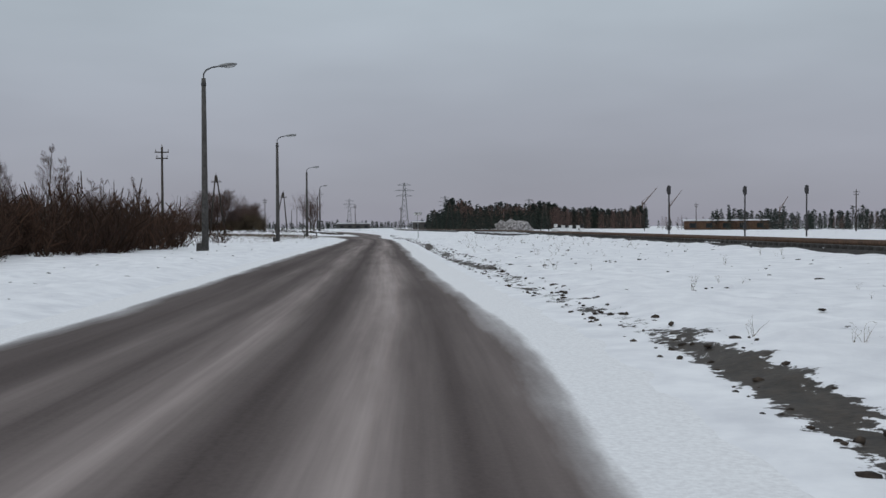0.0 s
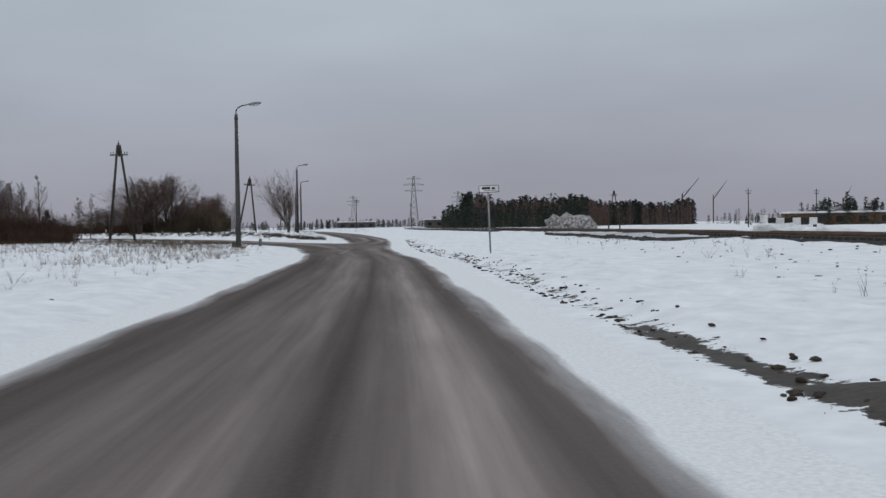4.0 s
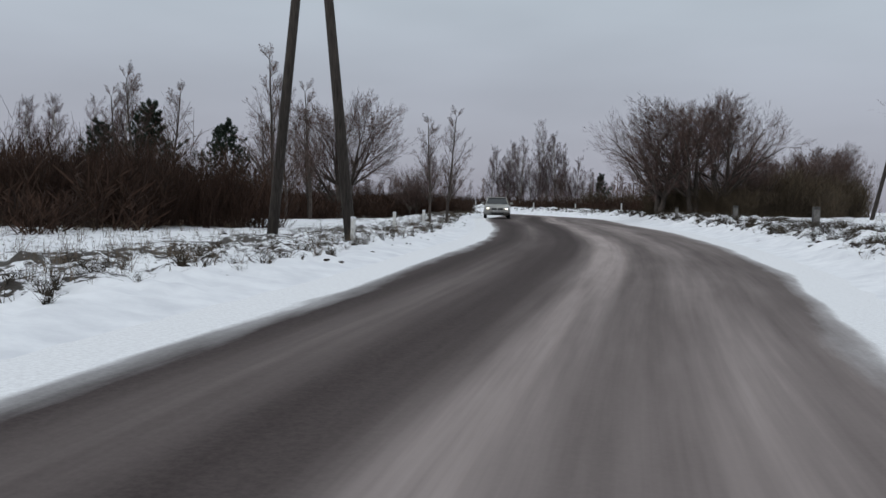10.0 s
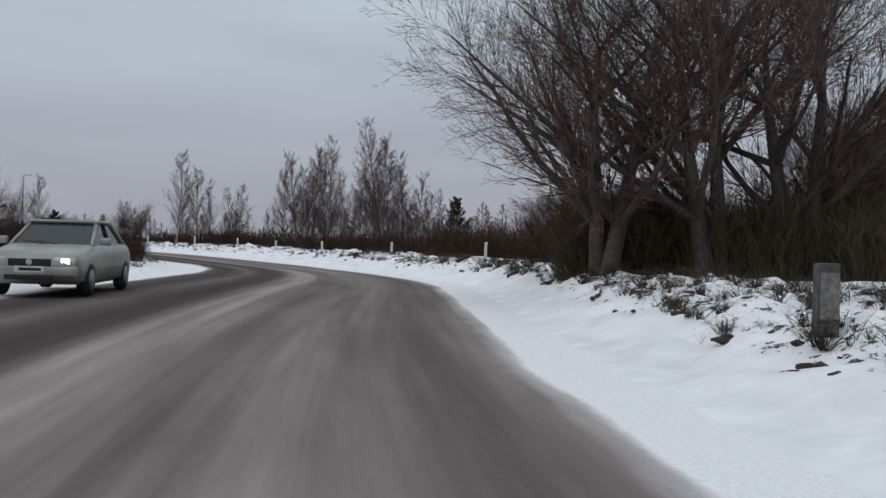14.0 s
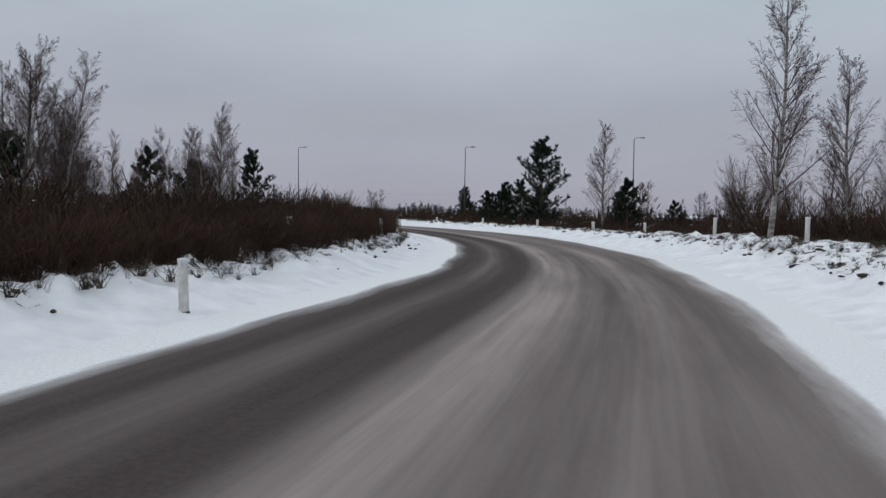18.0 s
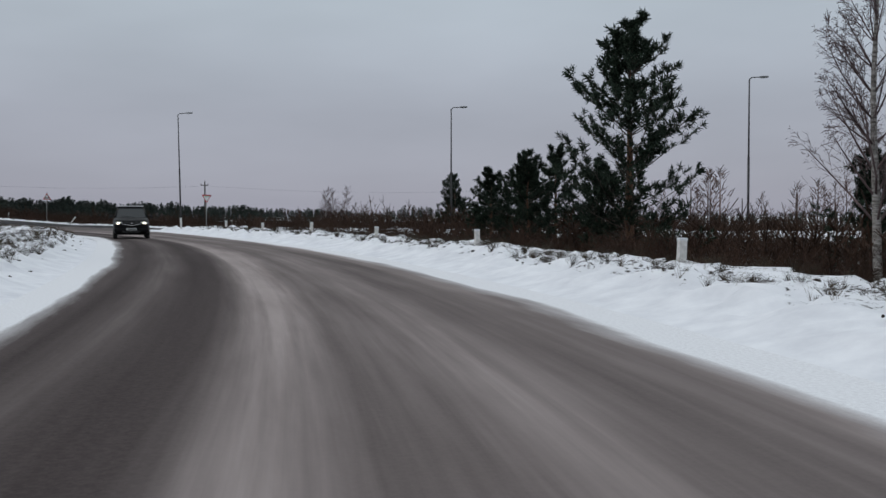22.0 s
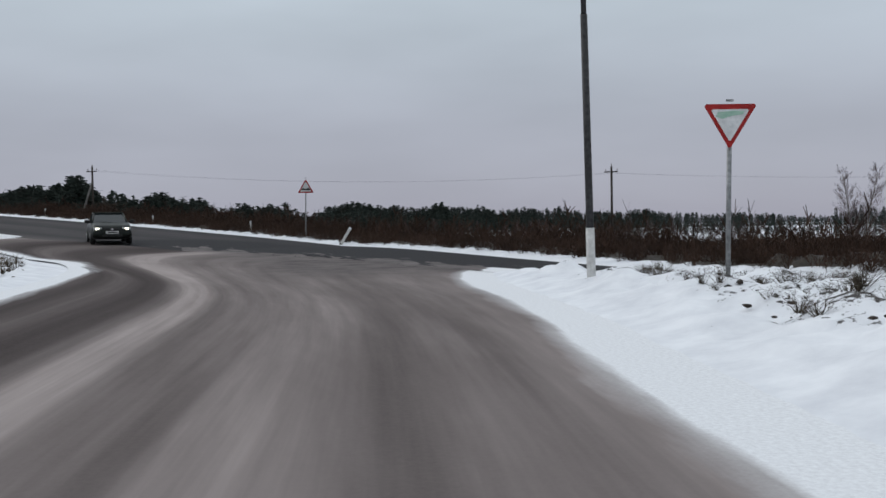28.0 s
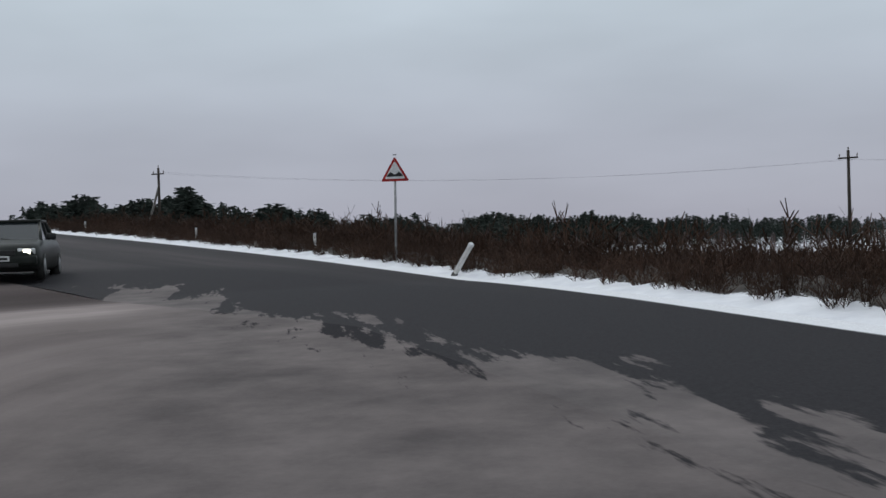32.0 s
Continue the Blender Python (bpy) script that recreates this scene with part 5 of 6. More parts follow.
for x, y, h, k, a in ((-93.4, 233.6, 7.9, 0, 0), (-92.5, 234.6, 8.8, 1, 40), (-93.5, 237.4, 9.6, 2, 120), (-89.4, 234.3, 9.6, 0, 200), (-88.5, 235.3, 6.9, 1, 300), (-86.7, 233.9, 5.0, 2, 80), (-91.0, 235.8, 8.6, 0, 10), (-90.2, 233.0, 7.4, 2, 220),
                      (-95.1, 247.6, 10.9, 1, 10), (-94.3, 248.1, 13.1, 0, 70), (-92.3, 247.1, 11.3, 2, 300), (-90.1, 246.1, 9.6, 0, 30), (-89.3, 246.6, 7.9, 1, 210), (-86.3, 243.7, 5.8, 2, 95), (-84.0, 242.8, 6.1, 0, 45),
                      (-103.9, 235.0, 7.7, 2, 180), (-117.7, 250.7, 8.0, 0, 30), (-111.8, 248.1, 7.4, 2, 50), (-136.4, 243.6, 8.2, 2, 170), (-99.1, 227.6, 7.5, 2, 20), (-102.7, 237.8, 6.0, 0, 80),
                      (-129.0, 207.3, 9.9, 0, 20), (-131.2, 208.4, 9.6, 1, 90), (-133.2, 208.7, 8.2, 2, 10), (-135.3, 209.1, 7.7, 0, 150), (-139.4, 209.9, 8.6, 1, 220), (-126.8, 206.8, 8.6, 2, 260), (-155.5, 211.1, 5.3, 1, 30),
                      (-165.6, 215.2, 7.6, 0, 40), (-160.5, 218.0, 8.2, 1, 140), (-145.7, 209.8, 6.7, 2, 10), (-171.4, 213.2, 8.4, 0, 260), (-154.0, 220.3, 9.8, 0, 40), (-156.7, 220.9, 9.2, 2, 200), (-152.6, 219.4, 8.0, 1, 100),
                      (-64.4, 135.2, 9.7, 0, 100), (-61.2, 134.9, 6.7, 1, 30), (-65.1, 138.4, 8.8, 1, 10), (-64.5, 139.9, 12.2, 0, 110), (-68.6, 144.5, 10.9, 2, 60), (-60.8, 142.1, 6.0, 2, 170), (-70.3, 149.6, 7.2, 0, 210), (-73.4, 153.9, 7.3, 1, 300),
                      (-69.6, 154.1, 6.8, 0, 200), (-70.6, 157.8, 6.8, 2, 15), (-73.3, 162.4, 7.4, 1, 75), (-75.5, 167.5, 9.3, 0, 5), (-91.8, 170.6, 9.0, 1, 45), (-88.8, 175.6, 8.5, 2, 135),
                      (-228.9, 255.2, 6.3, 2, 60), (-224.0, 254.1, 4.6, 0, 10), (-259.8, 265.1, 7.6, 1, 80)):
    plant("birch", k, x, y, h, a)
for x, y, h, k, a in ((-25.0, 171.6, 7.7, 0, 0), (-128.8, 250.0, 5.9, 1, 0), (-147.9, 263.3, 4.6, 1, 40), (-149.3, 268.9, 5.0, 0, 140),
                      (-66, 186, 4.2, 0, 80), (-70, 190, 4.4, 1, 200), (-76, 196, 4.0, 0, 300)):
    plant("vase", k, x, y, h, a)
for x, y, h, k, a in ((-147.0, 244.2, 7.15, 0, 0), (-136.1, 245.4, 3.9, 1, 30), (-153.2, 243.8, 3.3, 1, 120), (-160.7, 245.6, 2.8, 1, 200), (-160.8, 247.3, 4.2, 1, 310), (-161.8, 249.3, 4.6, 2, 250), (-159.0, 244.9, 3.4, 1, 80), (-157.0, 248.9, 3.8, 1, 10),
                      (-154.4, 222.9, 5.6, 2, 60), (-165.0, 216.1, 6.3, 1, 70), (-157.0, 218.6, 5.0, 2, 160), (-154.7, 218.6, 4.9, 1, 20), (-150.9, 210.0, 4.2, 2, 20), (-193.3, 256.7, 5.0, 2, 20), (-195.4, 257.5, 4.2, 1, 90), (-74.4, 168.9, 6.9, 2, 0), (-71.1, 172.3, 6.1, 0, 90), (-66.5, 160.0, 5.2, 0, 200), (-68.0, 164.0, 5.0, 2, 300), (-86.0, 248.5, 5.0, 2, 10),
                      (-120.4, 206.7, 4.3, 1, 0), (-138.9, 251.1, 2.6, 1, 40), (-140.6, 247.5, 3.2, 1, 110)):
    plant("pine", k, x, y, h, a)
for k in range(46):                                                    # belt of thin trees beyond the field
    u = rng.random()
    x, y = -52.0 - 16 * rng.random() + 8 * u, 118 + 46 * u
    plant("slim", rng.randrange(2), x, y, rng.uniform(4.4, 7.0), rng.uniform(0, 360))
for k in range(22):                                                    # thin trees beside the side road
    x = rng.uniform(-132, -78)
    y0 = float(np.interp(-x, [-p[0] for p in B_RIGHT], [p[1] for p in B_RIGHT]))
    plant("slim", rng.randrange(2), x, y0 + rng.uniform(13, 26), rng.uniform(2.8, 5.2), rng.uniform(0, 360))
for k in range(20):
    x = rng.uniform(-172, -100)
    y0 = float(np.interp(-x, [-p[0] for p in B_LEFT], [p[1] for p in B_LEFT]))
    plant("slim", rng.randrange(2), x, y0 - rng.uniform(8, 20), rng.uniform(3.0, 5.6), rng.uniform(0, 360))
for k in range(20):
    plant("slim", rng.randrange(2), rng.uniform(-30, -17), rng.uniform(24, 66), rng.uniform(3.0, 5.0), rng.uniform(0, 360))

spots = along(B_RIGHT, 1, 5.0, 14, 6, rng, 1.2, 2.2, 0.36, 0.60) + along(B_RIGHT, 1, 4.6, 9, 4, rng, 0.6, 1.1, 0.60, 0.97)
scatter("scrub", spots, TWIG_BROWN, "dense brown leafless scrub beside the road", "scrub", SHRUBS)
spots = along(B_RIGHT, 1, 9, 30, 7, rng, 1.3, 2.1, 0.40, 0.97)
scatter("scrub", spots, TWIG_BROWN, "brown leafless scrub further from the road", "scrub", SHRUBS_FAR)
spots = along(B_LEFT, -1, 2.0, 4.8, 28, rng, 0.5, 1.0, 0.34, 0.62) + along(B_LEFT, -1, 4.2, 13, 15, rng, 1.2, 1.9, 0.36, 0.60)
scatter("scrub", spots, TWIG_BROWN, "dense brown leafless scrub below the road bank", "scrub", SHRUBS, 0.95)
spots = along(B_LEFT, -1, 5.0, 14, 4, rng, 0.8, 1.6, 0.64, 0.9) + along(B_LEFT, -1, 9, 20, 4, rng, 1.2, 2.4, 0.10, 0.46)
scatter("scrub", spots, TWIG_BROWN, "brown leafless scrub in front of the birches", "scrub", SHRUBS_FAR)
spots = []
for _ in range(900):                                                   # the thicket's near edge runs along the field
    u = rng.random()
    spots.append((-51 + 9.5 * u - abs(rng.gauss(0, 4.0)), 112 + 38 * u, rng.uniform(1.4, 2.9), rng.uniform(0.6, 1.0)))
scatter("scrub", spots, TWIG_BROWN, "tall dark leafless scrub beyond the snowy field", "scrub", SHRUBS_TALL)
spots = [(rng.gauss(-59, 4.0), 130 + 15 * rng.gauss(0, 0.9), rng.uniform(2.6, 5.2), rng.uniform(0.45, 0.7)) for _ in range(420)]
scatter("scrub", spots, TWIG_BROWN, "tall dark thicket behind the snowy field", "scrub", SHRUBS_TALL)
spots = [(rng.uniform(-50.5, -43.2), rng.uniform(191.5, 197.5), rng.uniform(1.1, 2.6), rng.uniform(0.7, 1.0)) for _ in range(330)]
spots += [(-43.6 - 0.13 * u + rng.gauss(0, 1.3), 197.5 + u, rng.uniform(2.0, 4.4), rng.uniform(0.7, 1.0)) for u in (rng.uniform(0, 25) for _ in range(260))]
spots += [(rng.gauss(-69, 5.0), rng.gauss(235, 2.6), rng.uniform(1.8, 3.6), rng.uniform(0.7, 1.1)) for _ in range(200)]
scatter("scrub", spots, TWIG_WILLOW, "tall brown scrub under the willows", "scrub", SHRUBS_TALL)
spots = [(min(rng.gauss(-20.0, 3.8), -13.8), rng.gauss(40, 11), rng.uniform(1.4, 3.3), rng.uniform(0.6, 1.0)) for _ in range(520)]
scatter("scrub", spots, TWIG_BROWN, "dark leafless scrub beside the main road", "scrub", SHRUBS_FAR)
spots = along(M_FAR, 1, 0.9, 9, 28, rng, 0.35, 0.72, 0.10, 0.58)
scatter("scrub", spots, TWIG_BROWN, "low brown scrub along the wet road", "scrub", SHRUBS_FAR, 0.85)
spots = [(rng.uniform(-330, -226), rng.uniform(238, 330), rng.uniform(1.2, 2.1), rng.uniform(0.8, 1.4)) for _ in range(1500)]
spots += along(M_FAR, 1, 4.5, 30, 20, rng, 0.8, 1.7, 0.08, 0.70)
spots += [(rng.uniform(-320, -246), rng.uniform(190, 240), rng.uniform(0.8, 1.3), rng.uniform(0.8, 1.4)) for _ in range(500)]
scatter("scrub", spots, TWIG_BROWN, "low brown scrub beyond the wet road", "scrub", SHRUBS_FAR, 3.0)


def far_tree(seed, conifer=True):
    """A low tree shape of many small blades, seen only from afar."""
    rg = random.Random(seed)
    quads = []
    n = 120
    for k in range(n):
        t = k / n
        r = (0.17 * (1 - t) ** 0.8 + 0.012) if conifer else 0.22 * math.sin(math.pi * min(1, t * 0.9 + 0.12))
        az = rg.uniform(0, 6.28)
        rr = r * rg.uniform(0.3, 1.0)
        c = np.array([rr * math.cos(az), rr * math.sin(az), t])
        d = np.array([math.cos(az), math.sin(az), rg.uniform(-0.5, 0.3) if conifer else rg.uniform(0.5, 2.0)])
        d = d / np.linalg.norm(d) * rg.uniform(0.04, 0.09)
        s = np.cross(d, (rg.gauss(0, 1), rg.gauss(0, 1), rg.gauss(0, 1)))
        s = s / (np.linalg.norm(s) + 1e-9) * (0.017 if conifer else 0.006)
        quads.append([c - d * 0.4 - s, c - d * 0.4 + s, c + d + s * 0.4, c + d - s * 0.4])
    v, f = tubes_np([(0, 0, 0, 0, 0, 0.95, 0.015, 0.004)], 3)
    q = np.array(quads).reshape(-1, 3)
    return np.vstack([q, v]), np.vstack([np.arange(len(q)).reshape(-1, 4), f + len(q)])


FAR_FIR = [far_tree(200 + k) for k in range(5)]
FAR_BARE = [far_tree(220 + k, False) for k in range(5)]


def ring(n, cx, cy, a0, a1, r0, r1, lo, hi, lo1=None, hi1=None):
    """Spots on a ring sector; heights run from lo, hi at its first angle to lo1, hi1 at its last."""
    out = []
    for _ in range(n):
        u, r = rng.random(), rng.uniform(r0, r1)
        a = radians(a0 + (a1 - a0) * u)
        h0, h1 = (lo, hi) if lo1 is None else (lo + (lo1 - lo) * u, hi + (hi1 - hi) * u)
        wave = 0.92 + 0.07 * math.sin(a * 61) + 0.06 * math.sin(a * 143 + 1.0)
        out.append((cx - math.sin(a) * r, cy + math.cos(a) * r, rng.uniform(h0, h1) * wave, rng.uniform(0.8, 1.3)))
    return out


spots = ring(1200, -205, 234, 95, 112, 140, 200, 4.2, 6.0, 7.0, 9.0) + ring(1500, -205, 234, 112, 126, 150, 215, 8.2, 10.2, 9.8, 12.0) + ring(500, -205, 234, 126, 150, 140, 200, 10.0, 14.0, 11.0, 15.0) + ring(2100, -205, 234, 66, 98, 200, 270, 1.2, 2.4, 5.0, 8.0) + ring(900, -205, 234, 20, 68, 200, 300, 3.0, 5.2, 2.6, 4.6)
scatter("far_wood", spots, FAR_NEEDLES, "far dark spruce and pine wood along the horizon", "wood", FAR_FIR, 40)
spots = ring(420, -205, 234, 30, 150, 110, 170, 2.0, 3.4, 3.0, 5.2)
scatter("far_wood", spots, TWIG_BIRCH, "far bare birches in front of the wood", "wood", FAR_BARE, 40)
spots = ring(260, 0, 0, 0.5, 12, 470, 540, 2.0, 5.0) + ring(120, 0, 0, -26, -10.5, 380, 460, 2.0, 4.5) + ring(430, 0, 0, -10.3, 1.0, 430, 480, 6.5, 9.5, 10.0, 14.5) + ring(160, 0, 0, -5, 2, 330, 420, 5, 8) + ring(150, 0, 0, -24, -14, 240, 330, 4.0, 6.0)
scatter("far_wood", spots, FAR_NEEDLES, "far dark pine copse beyond the railway", "wood", FAR_FIR, 14)
spots = ring(90, 0, 0, -26, -11, 240, 340, 2.0, 4.6) + ring(150, 0, 0, 2, 34, 260, 360, 1.8, 3.6)
spots += ring(130, 0, 0, -10.0, 0.6, 395, 428, 6.0, 9.0, 8.5, 12.0)
scatter("far_wood", spots, TWIG, "far bare trees along the horizon", "wood", FAR_BARE, 40)
spots = ring(260, -60, 190, 40, 100, 60, 120, 4.0, 8.0) + ring(200, -60, 190, 20, 60, 120, 200, 5.0, 9.0)
scatter("far_wood", spots, TWIG, "far bare trees behind the scrub", "wood", FAR_BARE, 40)


# ---------------------------------------------------------------- weeds and clods
def weed_template(seed, stems=6):
    rg = random.Random(seed)
    segs = []
    for _ in range(stems):
        az, sp, ln = rg.uniform(0, 6.28), rg.uniform(0.05, 0.7), rg.uniform(0.5, 1.0)
        d = np.array([math.cos(az) * sp, math.sin(az) * sp, 1.0])
        d = d / np.linalg.norm(d)
        p = np.array([rg.gauss(0, 0.06), rg.gauss(0, 0.06), -0.05])
        q = p + d * ln * 0.6
        e = q + (d + np.array([rg.gauss(0, 0.25), rg.gauss(0, 0.25), -0.1])) * ln * 0.4
        segs.append((*p, *q, 0.012, 0.008))
        segs.append((*q, *e, 0.007, 0.004))
        for _ in range(2):
            g = e + np.array([rg.gauss(0, 0.09), rg.gauss(0, 0.09), rg.uniform(-0.02, 0.12)])
            segs.append((*e, *g, 0.009, 0.003))
    return blades_np(segs)


def clod_template(seed):
    rg = random.Random(seed)
    b = bmesh.new()
    bmesh.ops.create_icosphere(b, subdivisions=1, radius=0.5)
    vs = []
    for v in b.verts:
        k = rg.uniform(0.65, 1.2)
        vs.append((v.co.x * k * 1.25, v.co.y * k * 0.7, v.co.z * k * 0.5 + 0.02))
    fs = [[v.index for v in f.verts] for f in b.faces]
    b.free()
    return np.array(vs), np.array(fs)


TURF = [weed_template(340 + k, 30) for k in range(5)]
WEEDS, CLODS = [weed_template(300 + k) for k in range(5)], [clod_template(320 + k) for k in range(6)]
rng = random.Random(11)
spots = [(rng.uniform(-46, -16), rng.uniform(100, 150), rng.uniform(0.12, 0.42), rng.uniform(0.7, 1.3)) for _ in range(2600)]
spots += [(rng.uniform(-27, -11), rng.uniform(60, 112), rng.uniform(0.12, 0.35), rng.uniform(0.7, 1.3)) for _ in range(500)]
spots += [(rng.uniform(1, 16), rng.uniform(5, 140), rng.uniform(0.10, 0.45), rng.uniform(0.7, 1.2)) for _ in range(240)]
spots += [(rng.uniform(-34, -16), rng.uniform(132, 192), rng.uniform(0.12, 0.40), rng.uniform(0.7, 1.2)) for _ in range(500)]
spots += along(B_LEFT, -1, 2.0, 9.0, 40, rng, 0.12, 0.42, 0.0, 0.105) + along(A_LEFT, -1, 2.2, 8.0, 22, rng, 0.12, 0.36, 0.82, 1.0)
spots += along(B_RIGHT, 1, 1.6, 5.0, 2, rng, 0.10, 0.34, 0.12, 0.98) + along(B_LEFT, -1, 1.4, 3.2, 3, rng, 0.12, 0.5, 0.12, 0.98)
scatter("dry_weeds", spots, STRAW, "dry straw-coloured weeds standing in the snow", "weeds", WEEDS, 1.3)
spots = along(A_RIGHT, 1, 0.70, 1.65, 12, rng, 0.03, 0.13, 0.12, 0.42, 0.2) + along(B_RIGHT, 1, 1.5, 4.2, 14, rng, 0.04, 0.20, 0.10, 0.62, 0.2) + along(B_RIGHT, 1, 1.5, 4.6, 7, rng, 0.03, 0.16, 0.62, 0.97, 0.3)
spots += along(B_LEFT, -1, 0.8, 2.6, 2, rng, 0.05, 0.16, 0.10, 0.98, 0.4) + along(A_LEFT, -1, 1.2, 7.0, 1, rng, 0.05, 0.14, 0.2, 0.98, 0.3)
spots += [(rng.uniform(2, 15), rng.uniform(5, 140), rng.uniform(0.03, 0.12), rng.uniform(0.8, 1.6)) for _ in range(700)]
spots += [(rng.uniform(-42, -16), rng.uniform(98, 146), rng.uniform(0.03, 0.13), rng.uniform(0.8, 1.8)) for _ in range(500)]
scatter("frozen_clods", spots, CLOD, "dark frozen clods of earth lying in the snow", "clods", CLODS, 0.7)

spots = along(B_RIGHT, 1, 1.8, 4.8, 26, rng, 0.10, 0.30, 0.05, 0.42, 0.25) + along(B_RIGHT, 1, 1.8, 4.4, 13, rng, 0.08, 0.25, 0.42, 0.97, 0.3) + along(B_LEFT, -1, 1.3, 3.2, 8, rng, 0.10, 0.26, 0.02, 0.98, 0.3)
spots = [(x, y, h, w * 1.9) for x, y, h, w in spots]
scatter("turf_tufts", spots, TURF_BROWN, "dark tufts of dead turf poking out of the snow bank", "grass", TURF, 1.3)


# ---------------------------------------------------------------- cars
def loft(bm, rings):
    rows = [[bm.verts.new(p) for p in r] for r in rings]
    k = len(rows[0])
    for a, b in zip(rows[:-1], rows[1:]):
        for i in range(k):
            bm.faces.new((a[i], a[(i + 1) % k], b[(i + 1) % k], b[i]))
    bm.faces.new(rows[0][::-1])
    bm.faces.new(rows[-1])


def body_ring(y, w, z0, z1, tuck=0.82):
    """A rounded section across the car."""
    h = z1 - z0
    return [(-w * tuck, y, z0), (w * tuck, y, z0), (w * 0.97, y, z0 + 0.12 * h), (w, y, z0 + 0.45 * h), (w * 0.985, y, z0 + 0.72 * h), (w * 0.93, y, z0 + 0.93 * h), (w * 0.80, y, z1),
            (-w * 0.80, y, z1), (-w * 0.93, y, z0 + 0.93 * h), (-w * 0.985, y, z0 + 0.72 * h), (-w, y, z0 + 0.45 * h), (-w * 0.97, y, z0 + 0.12 * h)]


def make_car(label, paint, width, length, height, hood, belt, screen, roof0, roof1, rear, round_lamps=False, snow_roof=False, chrome=False):
    """A car that faces -y; hood, belt: heights; screen, roof0, roof1, rear: stations of the cabin."""
    root = empty("car", label, "car")
    w, f, b = width / 2, -length / 2, length / 2
    bm = bmesh.new()
    loft(bm, [body_ring(f, w * 0.72, 0.42, hood - 0.22), body_ring(f + 0.10, w * 0.90, 0.30, hood - 0.10), body_ring(f + 0.45, w * 0.98, 0.22, hood - 0.03), body_ring(screen - 0.25, w, 0.20, hood + 0.06),
              body_ring(screen + 0.1, w, 0.20, belt), body_ring(0.3, w * 1.005, 0.20, belt + 0.02), body_ring(rear, w, 0.20, belt + 0.03), body_ring(b - 0.25, w * 0.97, 0.24, belt - 0.02), body_ring(b, w * 0.82, 0.40, belt - 0.12)])
    bmesh.ops.bevel(bm, geom=[e for e in bm.edges if e.calc_face_angle(0) > 0.6], offset=0.03, segments=2, affect="EDGES")
    part("body", bm, paint, root, "", True)
    bm = bmesh.new()

    def cab(y, hw, z0, z1):
        return [(-hw, y, z0), (hw, y, z0), (hw, y, z1), (-hw, y, z1)]
    c0, c1 = w * 0.86, w * 0.70
    pts = [(screen, belt - 0.02), (roof0, height - 0.05), (roof1, height - 0.05), (rear, belt)]
    lo = [bm.verts.new((s * c0, y, belt - 0.04)) for y in (screen, rear) for s in (-1, 1)]
    hi = [bm.verts.new((s * c1, y, height - 0.05)) for y in (roof0, roof1) for s in (-1, 1)]
    for q in ((lo[0], lo[1], hi[1], hi[0]), (lo[2], hi[2], hi[3], lo[3]), (lo[0], hi[0], hi[2], lo[2]), (lo[1], lo[3], hi[3], hi[1]), (hi[0], hi[1], hi[3], hi[2]), (lo[0], lo[2], lo[3], lo[1])):
        bm.faces.new(q)
    bmesh.ops.recalc_face_normals(bm, faces=bm.faces)
    part("window_glass", bm, GLASS, root, "dark glass all round")
    bm = bmesh.new()
    add_box(bm, (2 * c1 + 0.10, roof1 - roof0 + 0.10, 0.07), pose(0, (roof0 + roof1) / 2, height - 0.03), 0.03)
    roof = part("roof", bm, paint, root, "", True)
    if snow_roof:
        bm = bmesh.new()
        add_box(bm, (2 * c1 + 0.02, roof1 - roof0 - 0.05, 0.06), pose(0, (roof0 + roof1) / 2, height + 0.025), 0.025)
        part("snow", bm, SNOW_CAP, roof, "thin layer of snow")
    for s in (-1, 1):
        for y0, y1, r in ((screen, roof0, 0.035), (rear, roof1, 0.05)):
            bm = bmesh.new()
            add_tube(bm, (s * (c0 + 0.005), y0, belt - 0.03), (s * (c1 + 0.01), y1, height - 0.05), r, r * 0.9, 8)
            part("pillar", bm, paint, root, "", True)
        ym = (roof0 + roof1) / 2 - 0.05
        bm = bmesh.new()
        add_tube(bm, (s * (c0 + 0.01), ym, belt - 0.03), (s * (c1 + 0.01), ym, height - 0.05), 0.035, 0.032, 6)
        part("pillar", bm, TRIM_BLACK, root)
        bm = bmesh.new()
        add_box(bm, (0.20, 0.12, 0.14), pose(s * (w + 0.09), screen + 0.18, belt + 0.06), 0.035)
        part("mirror", bm, paint if not round_lamps else TRIM_BLACK, root, "", True)
        bm = bmesh.new()
        add_box(bm, (0.36, 0.10, 0.15), pose(s * w * 0.68, f + 0.09, hood - 0.22, 8, 0, s * 14), 0.035)
        lamp_case = part("headlamp", bm, LENS, root, "", True)
        bm = bmesh.new()
        add_box(bm, (0.15, 0.05, 0.10), pose(s * w * 0.70, f + 0.035, hood - 0.22, 8, 0, s * 14), 0.02)
        part("lit_reflector", bm, HEADLAMP, lamp_case, "glowing headlamp")
        for y in (f + 0.82, b - 0.82):
            bm = bmesh.new()
            add_tube(bm, (s * (w - 0.20), y, 0.31), (s * (w + 0.005), y, 0.31), 0.31, 0.31, 22)
            bmesh.ops.bevel(bm, geom=[e for e in bm.edges if e.calc_face_angle(0) > 1.2], offset=0.03, segments=2, affect="EDGES")
            wheel = part("wheel", bm, RUBBER, root, "", True)
            bm = bmesh.new()
            add_tube(bm, (s * (w - 0.05), y, 0.31), (s * (w + 0.014), y, 0.31), 0.20, 0.18, 18)
            part("rim", bm, STEEL, wheel, "grey wheel rim", True)
    bm = bmesh.new()
